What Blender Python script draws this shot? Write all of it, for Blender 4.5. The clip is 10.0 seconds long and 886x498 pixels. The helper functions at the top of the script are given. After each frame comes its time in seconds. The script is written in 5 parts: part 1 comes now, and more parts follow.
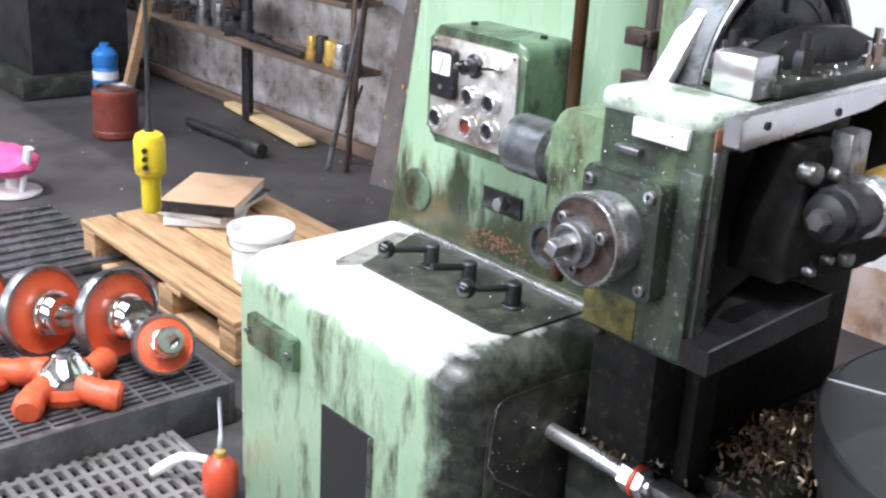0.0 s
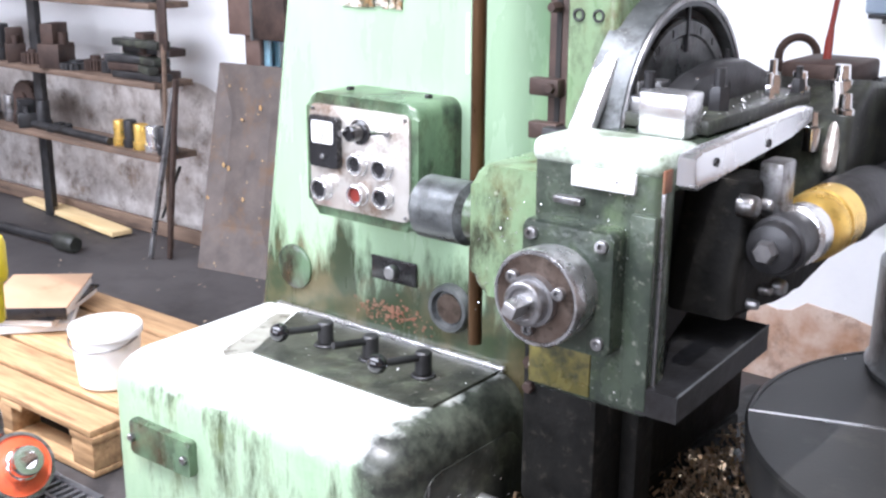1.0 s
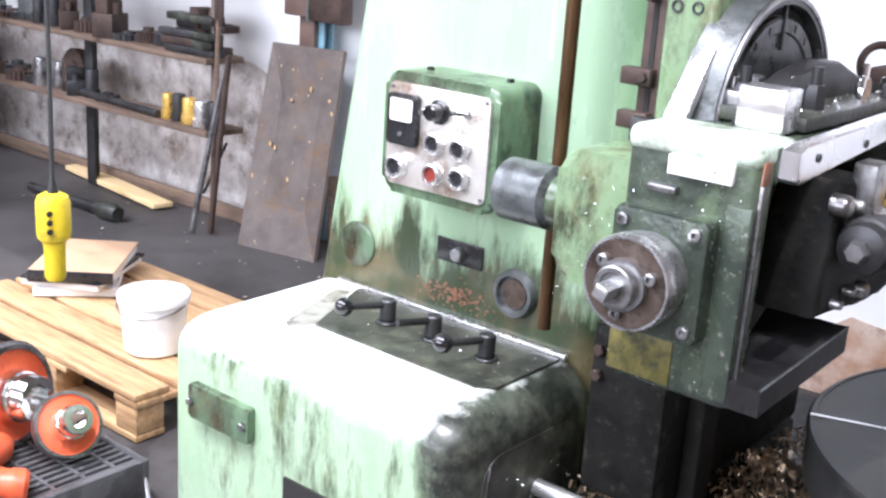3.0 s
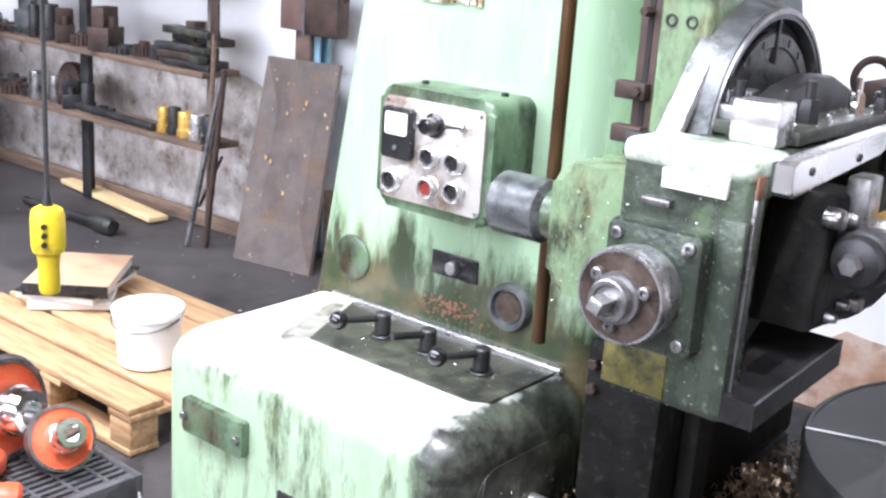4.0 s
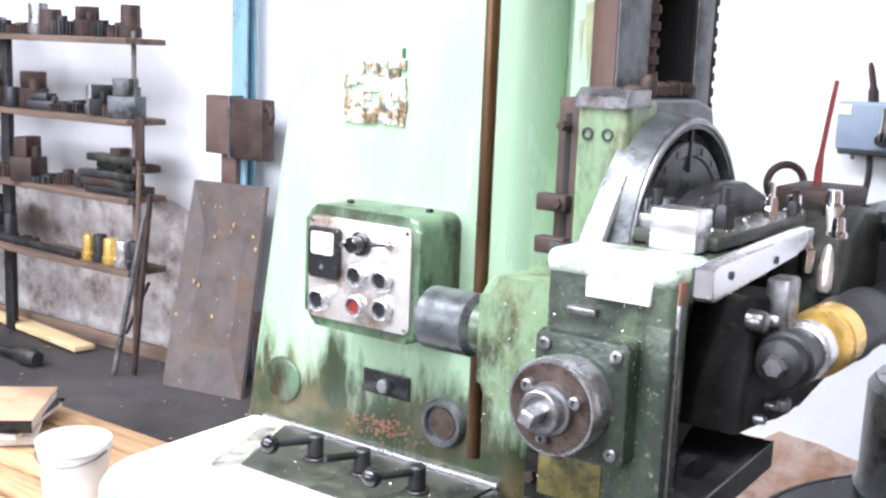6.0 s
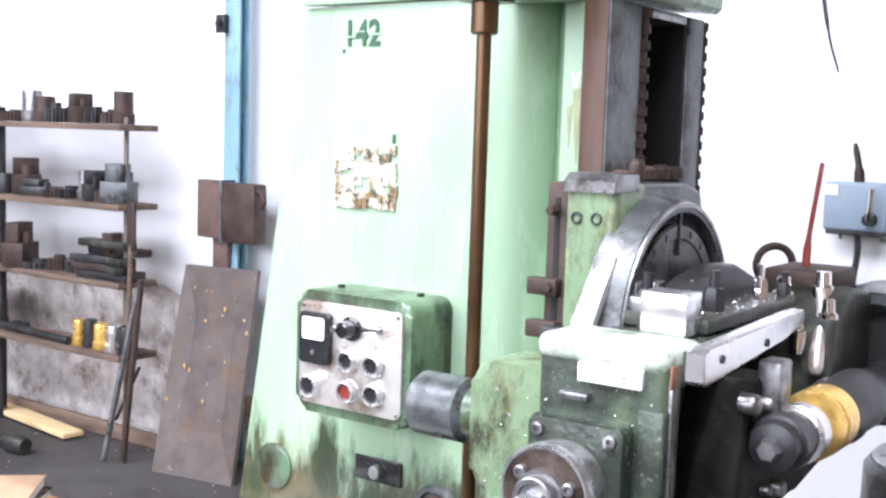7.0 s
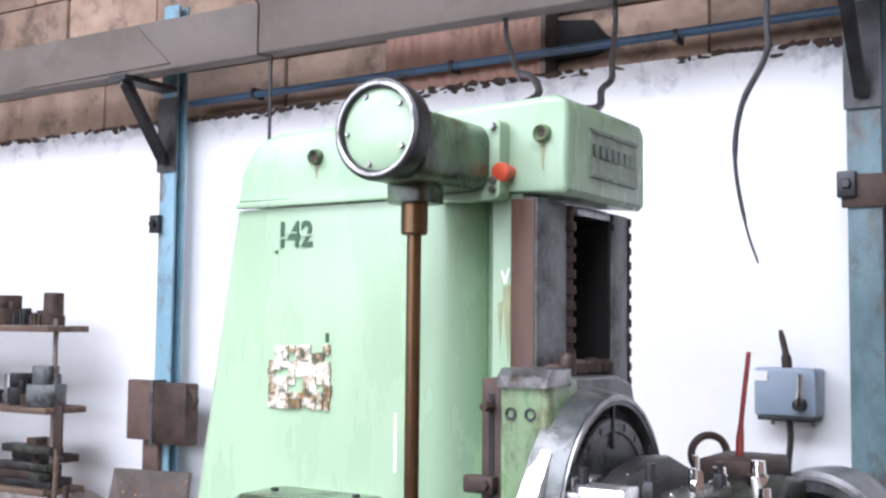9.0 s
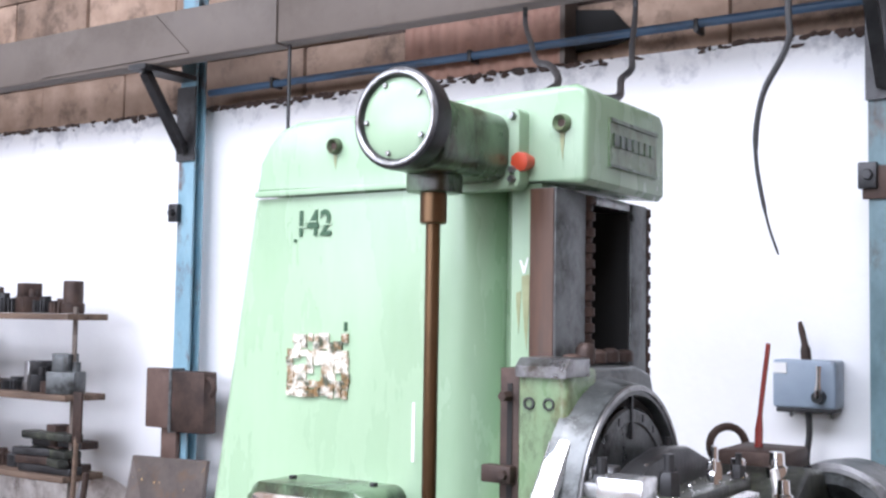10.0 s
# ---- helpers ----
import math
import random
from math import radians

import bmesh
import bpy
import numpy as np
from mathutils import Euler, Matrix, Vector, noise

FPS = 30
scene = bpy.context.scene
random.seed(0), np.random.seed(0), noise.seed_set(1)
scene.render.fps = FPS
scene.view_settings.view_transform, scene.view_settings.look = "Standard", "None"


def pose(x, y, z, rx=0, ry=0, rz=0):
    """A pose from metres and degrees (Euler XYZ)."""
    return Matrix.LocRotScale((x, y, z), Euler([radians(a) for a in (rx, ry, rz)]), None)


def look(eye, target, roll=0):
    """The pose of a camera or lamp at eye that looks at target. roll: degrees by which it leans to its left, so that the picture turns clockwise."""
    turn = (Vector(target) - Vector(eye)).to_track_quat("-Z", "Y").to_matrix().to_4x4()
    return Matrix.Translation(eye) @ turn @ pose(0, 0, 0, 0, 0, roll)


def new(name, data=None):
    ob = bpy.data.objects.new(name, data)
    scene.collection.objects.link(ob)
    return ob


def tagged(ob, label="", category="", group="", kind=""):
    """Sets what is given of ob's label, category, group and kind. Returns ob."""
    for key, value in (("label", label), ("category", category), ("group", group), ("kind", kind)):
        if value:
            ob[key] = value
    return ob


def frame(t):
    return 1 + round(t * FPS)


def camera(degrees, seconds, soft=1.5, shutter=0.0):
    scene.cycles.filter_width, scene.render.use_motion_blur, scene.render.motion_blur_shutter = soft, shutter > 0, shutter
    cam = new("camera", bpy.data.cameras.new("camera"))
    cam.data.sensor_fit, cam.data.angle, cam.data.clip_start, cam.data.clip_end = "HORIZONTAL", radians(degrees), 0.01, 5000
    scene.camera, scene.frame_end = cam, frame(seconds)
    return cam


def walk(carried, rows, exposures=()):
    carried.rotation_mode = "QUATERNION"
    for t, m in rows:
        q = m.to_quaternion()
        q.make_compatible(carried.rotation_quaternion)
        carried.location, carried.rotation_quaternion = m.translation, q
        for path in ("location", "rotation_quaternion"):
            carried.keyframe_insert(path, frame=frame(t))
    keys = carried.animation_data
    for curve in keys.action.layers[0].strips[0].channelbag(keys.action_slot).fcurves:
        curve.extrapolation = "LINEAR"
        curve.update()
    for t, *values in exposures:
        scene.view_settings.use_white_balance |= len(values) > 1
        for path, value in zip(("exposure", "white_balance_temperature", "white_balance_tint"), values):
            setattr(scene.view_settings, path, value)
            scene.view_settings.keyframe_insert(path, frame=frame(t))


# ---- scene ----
cam = camera(42.76, 10.0, 2.5)
PATH = [
    (0.0, pose(0.330, 0.092, 1.565, 69.91, -3.00, 50.25)),
    (0.5, pose(0.193, 0.021, 1.563, 73.02, -0.90, 41.12)),
    (1.0, pose(0.118, 0.013, 1.533, 73.64, -0.34, 38.37)),
    (1.5, pose(0.111, -0.065, 1.519, 75.18, -1.27, 37.92)),
    (2.0, pose(0.141, -0.086, 1.520, 75.79, -1.80, 40.79)),
    (2.5, pose(0.050, -0.065, 1.505, 73.31, -3.60, 40.24)),
    (4.0, pose(0.052, -0.062, 1.503, 74.18, -3.76, 40.06)),
    (4.5, pose(0.050, -0.055, 1.500, 74.32, -3.47, 38.38)),
    (5.0, pose(0.055, -0.055, 1.500, 74.79, -2.94, 37.02)),
    (5.5, pose(0.058, -0.057, 1.502, 77.52, -2.54, 36.45)),
    (7.0, pose(0.061, -0.058, 1.513, 84.29, -1.83, 35.76)),
    (7.5, pose(0.068, -0.060, 1.514, 86.79, -1.34, 34.92)),
    (8.0, pose(0.068, -0.055, 1.514, 89.62, -0.80, 32.30)),
    (8.5, pose(0.070, -0.061, 1.521, 92.67, -0.66, 32.16)),
    (9.0, pose(0.070, -0.064, 1.525, 94.00, -0.58, 32.48)),
    (9.5, pose(0.067, -0.066, 1.525, 93.46, -0.88, 33.34)),
    (10.0, pose(0.067, -0.064, 1.523, 93.51, -0.89, 33.34)),
]

# ---- light ----
EXPO = [(t, s + 0.04, 5980, 14 if t == 0 else 18) for t, s in ((0.0, 0.1), (0.5, 0.4), (1.0, 0.55), (5.5, 0.65), (7.0, 0.6), (7.5, 0.5), (8.0, 0.4), (8.5, 0.2), (9.0, 0.15), (10.0, 0.15))]
walk(cam, PATH, EXPO)
world = bpy.data.worlds.new("sky_world")
scene.world = world
world.use_nodes = True
wn = world.node_tree.nodes
sky = wn.new("ShaderNodeTexSky")
sky.sky_type, sky.sun_disc = "NISHITA", False
sky.sun_elevation, sky.sun_rotation = radians(48), radians(200)
wn["Background"].inputs[1].default_value = 0.12
world.node_tree.links.new(sky.outputs[0], wn["Background"].inputs[0])


def area(name, m, sx, sy, watts, col):
    d = bpy.data.lights.new(name, "AREA")
    d.shape, d.size, d.size_y, d.energy, d.color = "RECTANGLE", sx, sy, watts, col
    ob = new(name, d)
    ob.matrix_world = m
    return ob


area("skylight_daylight", pose(-3.2, -0.9, 4.75), 9.6, 2.6, 640, (0.95, 0.98, 1.0))
area("window_daylight", look((-3.2, -5.1, 2.9), (-3.2, 0, 2.3)), 9.0, 2.4, 490, (0.92, 0.965, 1.0))
sun_data = bpy.data.lights.new("sun", "SUN")
sun_data.energy, sun_data.angle, sun_data.color = 2.0, radians(0.6), (1.0, 0.95, 0.87)
new("sun", sun_data).matrix_world = look((2.0, -6.0, 9.0), (0.6, -2.5, 0.0))


# ---- materials ----
def nd(nt, kind, **kw):
    n = nt.nodes.new(kind)
    for k, val in kw.items():
        n.inputs[k].default_value = val
    return n


def mat(name, c1, c2, scale=6.0, rough=0.5, metal=0.0, bump=0.15, bscale=70.0, stain=None, amount=0.5, sscale=2.0,
        stretch=(1, 1, 1), spread=0.2, rand=0.0, gradient=None, coat=0.0, deep=0.26, oil=None, stain2=None, speck=None, worn=None):
    """Two colours by noise, a stain by a broken mask (gradient: low z, high z between which the stain thins out), light
    painted pale on a top (worn: low z, high z, tone), relief and uneven gloss.
    """
    m = bpy.data.materials.new(name)
    m.use_nodes = True
    nt = m.node_tree
    bs = nt.nodes["Principled BSDF"]
    L = nt.links.new
    geo = nt.nodes.new("ShaderNodeNewGeometry")
    mp = nd(nt, "ShaderNodeMapping")
    mp.inputs["Scale"].default_value = stretch
    L(geo.outputs["Position"], mp.inputs["Vector"])
    n1 = nd(nt, "ShaderNodeTexNoise", Scale=scale, Detail=6.0, Roughness=0.62)
    L(mp.outputs[0], n1.inputs["Vector"])
    mix = nt.nodes.new("ShaderNodeMix")
    mix.data_type = "RGBA"
    ramp = nd(nt, "ShaderNodeMapRange")
    ramp.inputs["From Min"].default_value, ramp.inputs["From Max"].default_value = 0.33, 0.67
    L(n1.outputs["Fac"], ramp.inputs["Value"])
    L(ramp.outputs[0], mix.inputs["Factor"])
    mix.inputs[6].default_value, mix.inputs[7].default_value = (*c1, 1), (*c2, 1)
    col = mix.outputs[2]
    if stain:
        n2 = nd(nt, "ShaderNodeTexNoise", Scale=sscale, Detail=9.0, Roughness=0.72)
        L(mp.outputs[0], n2.inputs["Vector"])
        val = n2.outputs["Fac"]
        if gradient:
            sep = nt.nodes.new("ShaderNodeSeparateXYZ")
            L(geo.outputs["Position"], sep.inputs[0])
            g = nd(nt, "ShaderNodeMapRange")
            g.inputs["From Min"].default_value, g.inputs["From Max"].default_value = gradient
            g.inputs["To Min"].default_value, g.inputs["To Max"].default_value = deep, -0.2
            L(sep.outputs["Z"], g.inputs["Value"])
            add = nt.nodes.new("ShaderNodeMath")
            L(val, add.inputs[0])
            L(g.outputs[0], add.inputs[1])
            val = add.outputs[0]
        r2 = nd(nt, "ShaderNodeMapRange")
        r2.inputs["From Min"].default_value, r2.inputs["From Max"].default_value = 0.62 - 0.3 * amount, 0.78 - 0.3 * amount
        L(val, r2.inputs["Value"])
        m2 = nt.nodes.new("ShaderNodeMix")
        m2.data_type = "RGBA"
        L(r2.outputs[0], m2.inputs["Factor"])
        L(col, m2.inputs[6])
        m2.inputs[7].default_value = (*stain, 1)
        if stain2:
            n4 = nd(nt, "ShaderNodeTexNoise", Scale=sscale * 2.3, Detail=5.0)
            L(geo.outputs["Position"], n4.inputs["Vector"])
            r4 = nd(nt, "ShaderNodeMapRange")
            r4.inputs["From Min"].default_value, r4.inputs["From Max"].default_value = 0.44, 0.62
            L(n4.outputs["Fac"], r4.inputs["Value"])
            m4 = nt.nodes.new("ShaderNodeMix")
            m4.data_type = "RGBA"
            m4.inputs[6].default_value, m4.inputs[7].default_value = (*stain, 1), (*stain2, 1)
            L(r4.outputs[0], m4.inputs["Factor"])
            L(m4.outputs[2], m2.inputs[7])
        col = m2.outputs[2]
    # Paints light on a top: a pale tone by height, with ragged edge.
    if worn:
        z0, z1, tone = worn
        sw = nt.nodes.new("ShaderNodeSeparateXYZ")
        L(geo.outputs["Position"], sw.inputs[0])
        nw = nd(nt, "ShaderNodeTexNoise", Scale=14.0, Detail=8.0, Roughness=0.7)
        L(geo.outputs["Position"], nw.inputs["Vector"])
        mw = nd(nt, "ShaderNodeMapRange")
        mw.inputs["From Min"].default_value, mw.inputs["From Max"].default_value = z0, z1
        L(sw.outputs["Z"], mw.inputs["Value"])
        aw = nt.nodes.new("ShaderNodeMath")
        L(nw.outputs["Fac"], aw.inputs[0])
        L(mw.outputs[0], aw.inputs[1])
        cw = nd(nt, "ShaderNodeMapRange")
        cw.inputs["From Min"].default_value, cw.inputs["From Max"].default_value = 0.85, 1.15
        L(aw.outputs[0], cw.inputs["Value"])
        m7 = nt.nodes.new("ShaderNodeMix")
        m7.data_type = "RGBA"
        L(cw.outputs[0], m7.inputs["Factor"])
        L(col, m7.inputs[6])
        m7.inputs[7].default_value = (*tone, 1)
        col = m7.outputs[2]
    if oil:
        x0, x1, tone = oil
        sx = nt.nodes.new("ShaderNodeSeparateXYZ")
        L(geo.outputs["Position"], sx.inputs[0])
        no = nd(nt, "ShaderNodeTexNoise", Scale=9.0, Detail=8.0, Roughness=0.7)
        L(geo.outputs["Position"], no.inputs["Vector"])
        mx = nd(nt, "ShaderNodeMapRange")
        mx.inputs["From Min"].default_value, mx.inputs["From Max"].default_value = x0, x1
        L(sx.outputs["X"], mx.inputs["Value"])
        sm = nt.nodes.new("ShaderNodeMath")
        L(no.outputs["Fac"], sm.inputs[0])
        L(mx.outputs[0], sm.inputs[1])
        cut = nd(nt, "ShaderNodeMapRange")
        cut.inputs["From Min"].default_value, cut.inputs["From Max"].default_value = 0.80, 1.08
        L(sm.outputs[0], cut.inputs["Value"])
        m3 = nt.nodes.new("ShaderNodeMix")
        m3.data_type = "RGBA"
        L(cut.outputs[0], m3.inputs["Factor"])
        L(col, m3.inputs[6])
        nm = nd(nt, "ShaderNodeTexNoise", Scale=17.0, Detail=9.0, Roughness=0.75)
        L(geo.outputs["Position"], nm.inputs["Vector"])
        rm2 = nd(nt, "ShaderNodeMapRange")
        rm2.inputs["From Min"].default_value, rm2.inputs["From Max"].default_value = 0.42, 0.68
        L(nm.outputs["Fac"], rm2.inputs["Value"])
        m6 = nt.nodes.new("ShaderNodeMix")
        m6.data_type = "RGBA"
        m6.inputs[6].default_value, m6.inputs[7].default_value = (*tone, 1), (0.085, 0.095, 0.072, 1)
        L(rm2.outputs[0], m6.inputs["Factor"])
        L(m6.outputs[2], m3.inputs[7])
        col = m3.outputs[2]
    if speck:
        tone, low = speck
        ns = nd(nt, "ShaderNodeTexNoise", Scale=75.0, Detail=5.0, Roughness=0.7)
        L(geo.outputs["Position"], ns.inputs["Vector"])
        rs = nd(nt, "ShaderNodeMapRange")
        rs.inputs["From Min"].default_value, rs.inputs["From Max"].default_value = low, low + 0.10
        L(ns.outputs["Fac"], rs.inputs["Value"])
        m5 = nt.nodes.new("ShaderNodeMix")
        m5.data_type = "RGBA"
        L(rs.outputs[0], m5.inputs["Factor"])
        L(col, m5.inputs[6])
        m5.inputs[7].default_value = (*tone, 1)
        col = m5.outputs[2]
    if rand:
        oi = nt.nodes.new("ShaderNodeObjectInfo")
        hv = nt.nodes.new("ShaderNodeHueSaturation")
        rr = nd(nt, "ShaderNodeMapRange")
        rr.inputs["To Min"].default_value, rr.inputs["To Max"].default_value = 1 - rand, 1 + rand
        L(oi.outputs["Random"], rr.inputs["Value"])
        L(rr.outputs[0], hv.inputs["Value"])
        L(col, hv.inputs["Color"])
        col = hv.outputs[0]
    L(col, bs.inputs["Base Color"])
    bs.inputs["Metallic"].default_value = metal
    bs.inputs["Coat Weight"].default_value = coat
    rm = nd(nt, "ShaderNodeMapRange")
    rm.inputs["To Min"].default_value, rm.inputs["To Max"].default_value = max(0.04, rough - spread), min(1, rough + spread)
    L(n1.outputs["Fac"], rm.inputs["Value"])
    L(rm.outputs[0], bs.inputs["Roughness"])
    if bump:
        n3 = nd(nt, "ShaderNodeTexNoise", Scale=bscale, Detail=4.0)
        L(geo.outputs["Position"], n3.inputs["Vector"])
        bp = nd(nt, "ShaderNodeBump", Strength=bump, Distance=0.004)
        L(n3.outputs["Fac"], bp.inputs["Height"])
        L(bp.outputs[0], bs.inputs["Normal"])
    return m


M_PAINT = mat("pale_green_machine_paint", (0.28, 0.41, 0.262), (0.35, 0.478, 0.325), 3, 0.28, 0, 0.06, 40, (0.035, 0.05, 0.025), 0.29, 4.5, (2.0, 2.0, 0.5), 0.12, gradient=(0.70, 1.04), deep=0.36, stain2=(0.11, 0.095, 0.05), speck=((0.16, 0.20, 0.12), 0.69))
# Grime, plus a darker green for shade on gearbox and control box sides.
M_PAINT_D = mat("grimy_shade_darkened_green_paint", (0.06, 0.105, 0.06), (0.15, 0.235, 0.135), 7, 0.30, 0, 0.15, 55, (0.012, 0.015, 0.010), 0.58, 6.0, (1.4, 1.4, 0.7), 0.15, stain2=(0.05, 0.04, 0.02), speck=((0.20, 0.27, 0.18), 0.64))
M_PAINT_B = mat("oil_soaked_green_paint", (0.020, 0.026, 0.022), (0.065, 0.085, 0.06), 9, 0.26, 0.15, 0.4, 60, (0.095, 0.135, 0.072), 0.40, 7.0, (1.2, 1.2, 0.8), 0.18, stain2=(0.04, 0.047, 0.032), speck=((0.24, 0.25, 0.21), 0.60))
# The desk top is paled by height for the skylight falling on it.
M_DESK = mat("streaked_desk_paint_lit_top", (0.27, 0.40, 0.25), (0.40, 0.52, 0.37), 6, 0.34, 0, 0.5, 26, (0.045, 0.065, 0.03), 0.44, 6.0, (2.4, 2.4, 0.6), 0.16, oil=(-1.145, -0.985, (0.018, 0.020, 0.017)), stain2=(0.13, 0.17, 0.08), speck=((0.16, 0.17, 0.13), 0.64), worn=(0.60, 0.69, (0.72, 0.75, 0.70)))
M_OILY = mat("oil_blackened_metal", (0.014, 0.015, 0.013), (0.05, 0.053, 0.045), 12, 0.38, 0.2, 0.4, 60, (0.085, 0.095, 0.065), 0.38, 13, spread=0.2, speck=((0.15, 0.15, 0.13), 0.62))
M_DARK = mat("dark_cast_iron", (0.03, 0.03, 0.032), (0.07, 0.07, 0.072), 8, 0.42, 0.6, 0.15, 90, (0.015, 0.013, 0.012), 0.3, 6)
M_STEEL = mat("worn_grey_steel", (0.20, 0.20, 0.205), (0.40, 0.40, 0.405), 14, 0.32, 0.9, 0.12, 120, (0.09, 0.075, 0.06), 0.36, 16)
M_BRIGHT = mat("bright_ground_steel", (0.70, 0.70, 0.71), (0.80, 0.80, 0.80), 12, 0.26, 0.9, 0.04, 140, (0.4, 0.37, 0.33), 0.15, 8)
M_CHROME = mat("chrome", (0.82, 0.82, 0.82), (0.86, 0.86, 0.86), 10, 0.14, 1.0, 0.0, spread=0.06)
M_BROWNWAY = mat("brown_oiled_slideway", (0.050, 0.025, 0.015), (0.085, 0.042, 0.025), 9, 0.42, 0.3, 0.06, 90, (0.03, 0.02, 0.014), 0.35, 4, (3, 3, 0.3))
M_ROD = mat("brown_oxidised_steel_rod", (0.08, 0.045, 0.021), (0.15, 0.085, 0.04), 14, 0.33, 0.75, 0.06, 120, (0.05, 0.028, 0.015), 0.3, 9, (1, 1, 0.25))
M_FACE = mat("brown_stained_flange_face", (0.10, 0.072, 0.058), (0.19, 0.15, 0.125), 22, 0.36, 0.8, 0.12, 120, (0.04, 0.03, 0.024), 0.42, 24)
M_PANEL = mat("worn_silver_panel", (0.55, 0.52, 0.48), (0.68, 0.66, 0.62), 14, 0.36, 0.55, 0.05, 100, (0.20, 0.13, 0.085), 0.46, 9, spread=0.12)
M_BLACK = mat("black_plastic", (0.012, 0.012, 0.013), (0.022, 0.022, 0.024), 20, 0.25, 0, 0.03, 90, spread=0.1)
M_GLASSY = mat("black_ball_plastic", (0.008, 0.008, 0.009), (0.014, 0.014, 0.016), 20, 0.10, 0, 0, spread=0.03, coat=0.5)
M_WHITE = mat("white_enamel", (0.78, 0.78, 0.76), (0.84, 0.84, 0.83), 8, 0.4, 0, 0.02, 60, (0.5, 0.48, 0.42), 0.12, 9)
M_RED = mat("red_paint", (0.50, 0.055, 0.025), (0.62, 0.085, 0.035), 9, 0.36, 0, 0.08, 60, (0.13, 0.03, 0.02), 0.22, 8)
M_ORANGE = mat("orange_red_lead_paint", (0.60, 0.085, 0.03), (0.72, 0.13, 0.045), 9, 0.42, 0, 0.06, 60, (0.25, 0.05, 0.03), 0.2, 8)
M_BRASS = mat("brass", (0.80, 0.50, 0.10), (0.90, 0.64, 0.20), 14, 0.3, 0.75, 0.06, 100, (0.45, 0.25, 0.07), 0.2, 9)
M_YELLOW = mat("yellow_plastic", (0.72, 0.52, 0.015), (0.80, 0.60, 0.03), 8, 0.4, 0, 0.04, 60, (0.30, 0.20, 0.03), 0.2, 12)
M_FLOOR = mat("oily_dark_concrete_floor", (0.050, 0.046, 0.046), (0.085, 0.078, 0.076), 2.2, 0.55, 0, 0.3, 55, (0.028, 0.025, 0.025), 0.42, 1.3, spread=0.2)
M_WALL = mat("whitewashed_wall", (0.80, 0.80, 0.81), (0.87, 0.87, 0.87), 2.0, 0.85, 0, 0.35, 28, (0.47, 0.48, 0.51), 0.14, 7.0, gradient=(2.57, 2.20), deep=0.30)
M_STONE = mat("bare_dirty_masonry", (0.40, 0.35, 0.32), (0.72, 0.68, 0.65), 11, 0.9, 0, 0.9, 30, (0.17, 0.125, 0.10), 0.40, 7, stain2=(0.30, 0.22, 0.17))
M_BLOCK = mat("brown_concrete_block", (0.25, 0.165, 0.115), (0.42, 0.30, 0.225), 5, 0.85, 0, 0.5, 40, (0.11, 0.075, 0.055), 0.38, 4, rand=0.38)
M_BEAM = mat("grey_beige_painted_beam", (0.125, 0.100, 0.083), (0.165, 0.135, 0.113), 2, 0.6, 0, 0.12, 40, (0.10, 0.078, 0.062), 0.42, 1.5)
M_CORR = mat("red_brown_corrugated_sheet", (0.34, 0.18, 0.13), (0.46, 0.27, 0.20), 6, 0.6, 0.1, 0.1, 50, (0.20, 0.10, 0.07), 0.3, 5)
M_BLUEP = mat("peeling_blue_pillar_paint", (0.16, 0.30, 0.38), (0.25, 0.42, 0.50), 9, 0.5, 0, 0.2, 50, (0.13, 0.065, 0.04), 0.36, 8, (1, 1, 0.5))
M_BLUEP2 = mat("dull_teal_pillar_paint", (0.06, 0.11, 0.125), (0.17, 0.27, 0.30), 6, 0.5, 0, 0.25, 50, (0.055, 0.04, 0.033), 0.46, 7, (1, 1, 0.5), stain2=(0.14, 0.09, 0.06))
M_RUST = mat("rust_spotted_brown_sheet", (0.08, 0.066, 0.06), (0.145, 0.118, 0.104), 10, 0.55, 0.2, 0.15, 60, (0.15, 0.092, 0.055), 0.34, 7, speck=((0.32, 0.23, 0.14), 0.67))
M_RUSTD = mat("dark_rusty_iron", (0.036, 0.024, 0.02), (0.095, 0.06, 0.047), 11, 0.6, 0.4, 0.25, 80, (0.04, 0.025, 0.02), 0.35, 8)
M_SHELF = mat("dirty_brown_shelf_wood", (0.10, 0.065, 0.045), (0.20, 0.135, 0.095), 8, 0.75, 0, 0.25, 60, (0.05, 0.035, 0.028), 0.35, 5, (0.4, 4, 4))
M_WOOD = mat("raw_pallet_wood", (0.32, 0.18, 0.085), (0.54, 0.35, 0.18), 9, 0.7, 0, 0.25, 60, (0.22, 0.12, 0.06), 0.3, 5, (0.6, 6, 6), rand=0.18)
M_PLANK = mat("fresh_pine_plank", (0.62, 0.45, 0.22), (0.75, 0.57, 0.32), 6, 0.6, 0, 0.15, 60, (0.45, 0.3, 0.14), 0.25, 4, (0.5, 6, 6))
M_CARD = mat("brown_cardboard", (0.40, 0.25, 0.15), (0.50, 0.33, 0.21), 5, 0.8, 0, 0.05, 60, (0.30, 0.18, 0.1), 0.2, 6)
M_PAPER = mat("grey_white_paper_edges", (0.55, 0.54, 0.52), (0.75, 0.74, 0.72), 30, 0.8, 0, 0.1, 90, stretch=(1, 1, 14))
M_RUBBER = mat("black_ribbed_plastic", (0.05, 0.05, 0.053), (0.11, 0.11, 0.115), 12, 0.26, 0, 0.12, 70, (0.07, 0.065, 0.06), 0.22, 9)
M_BLUE = mat("blue_plastic", (0.03, 0.17, 0.50), (0.05, 0.24, 0.60), 6, 0.35, 0, 0.02, 50)
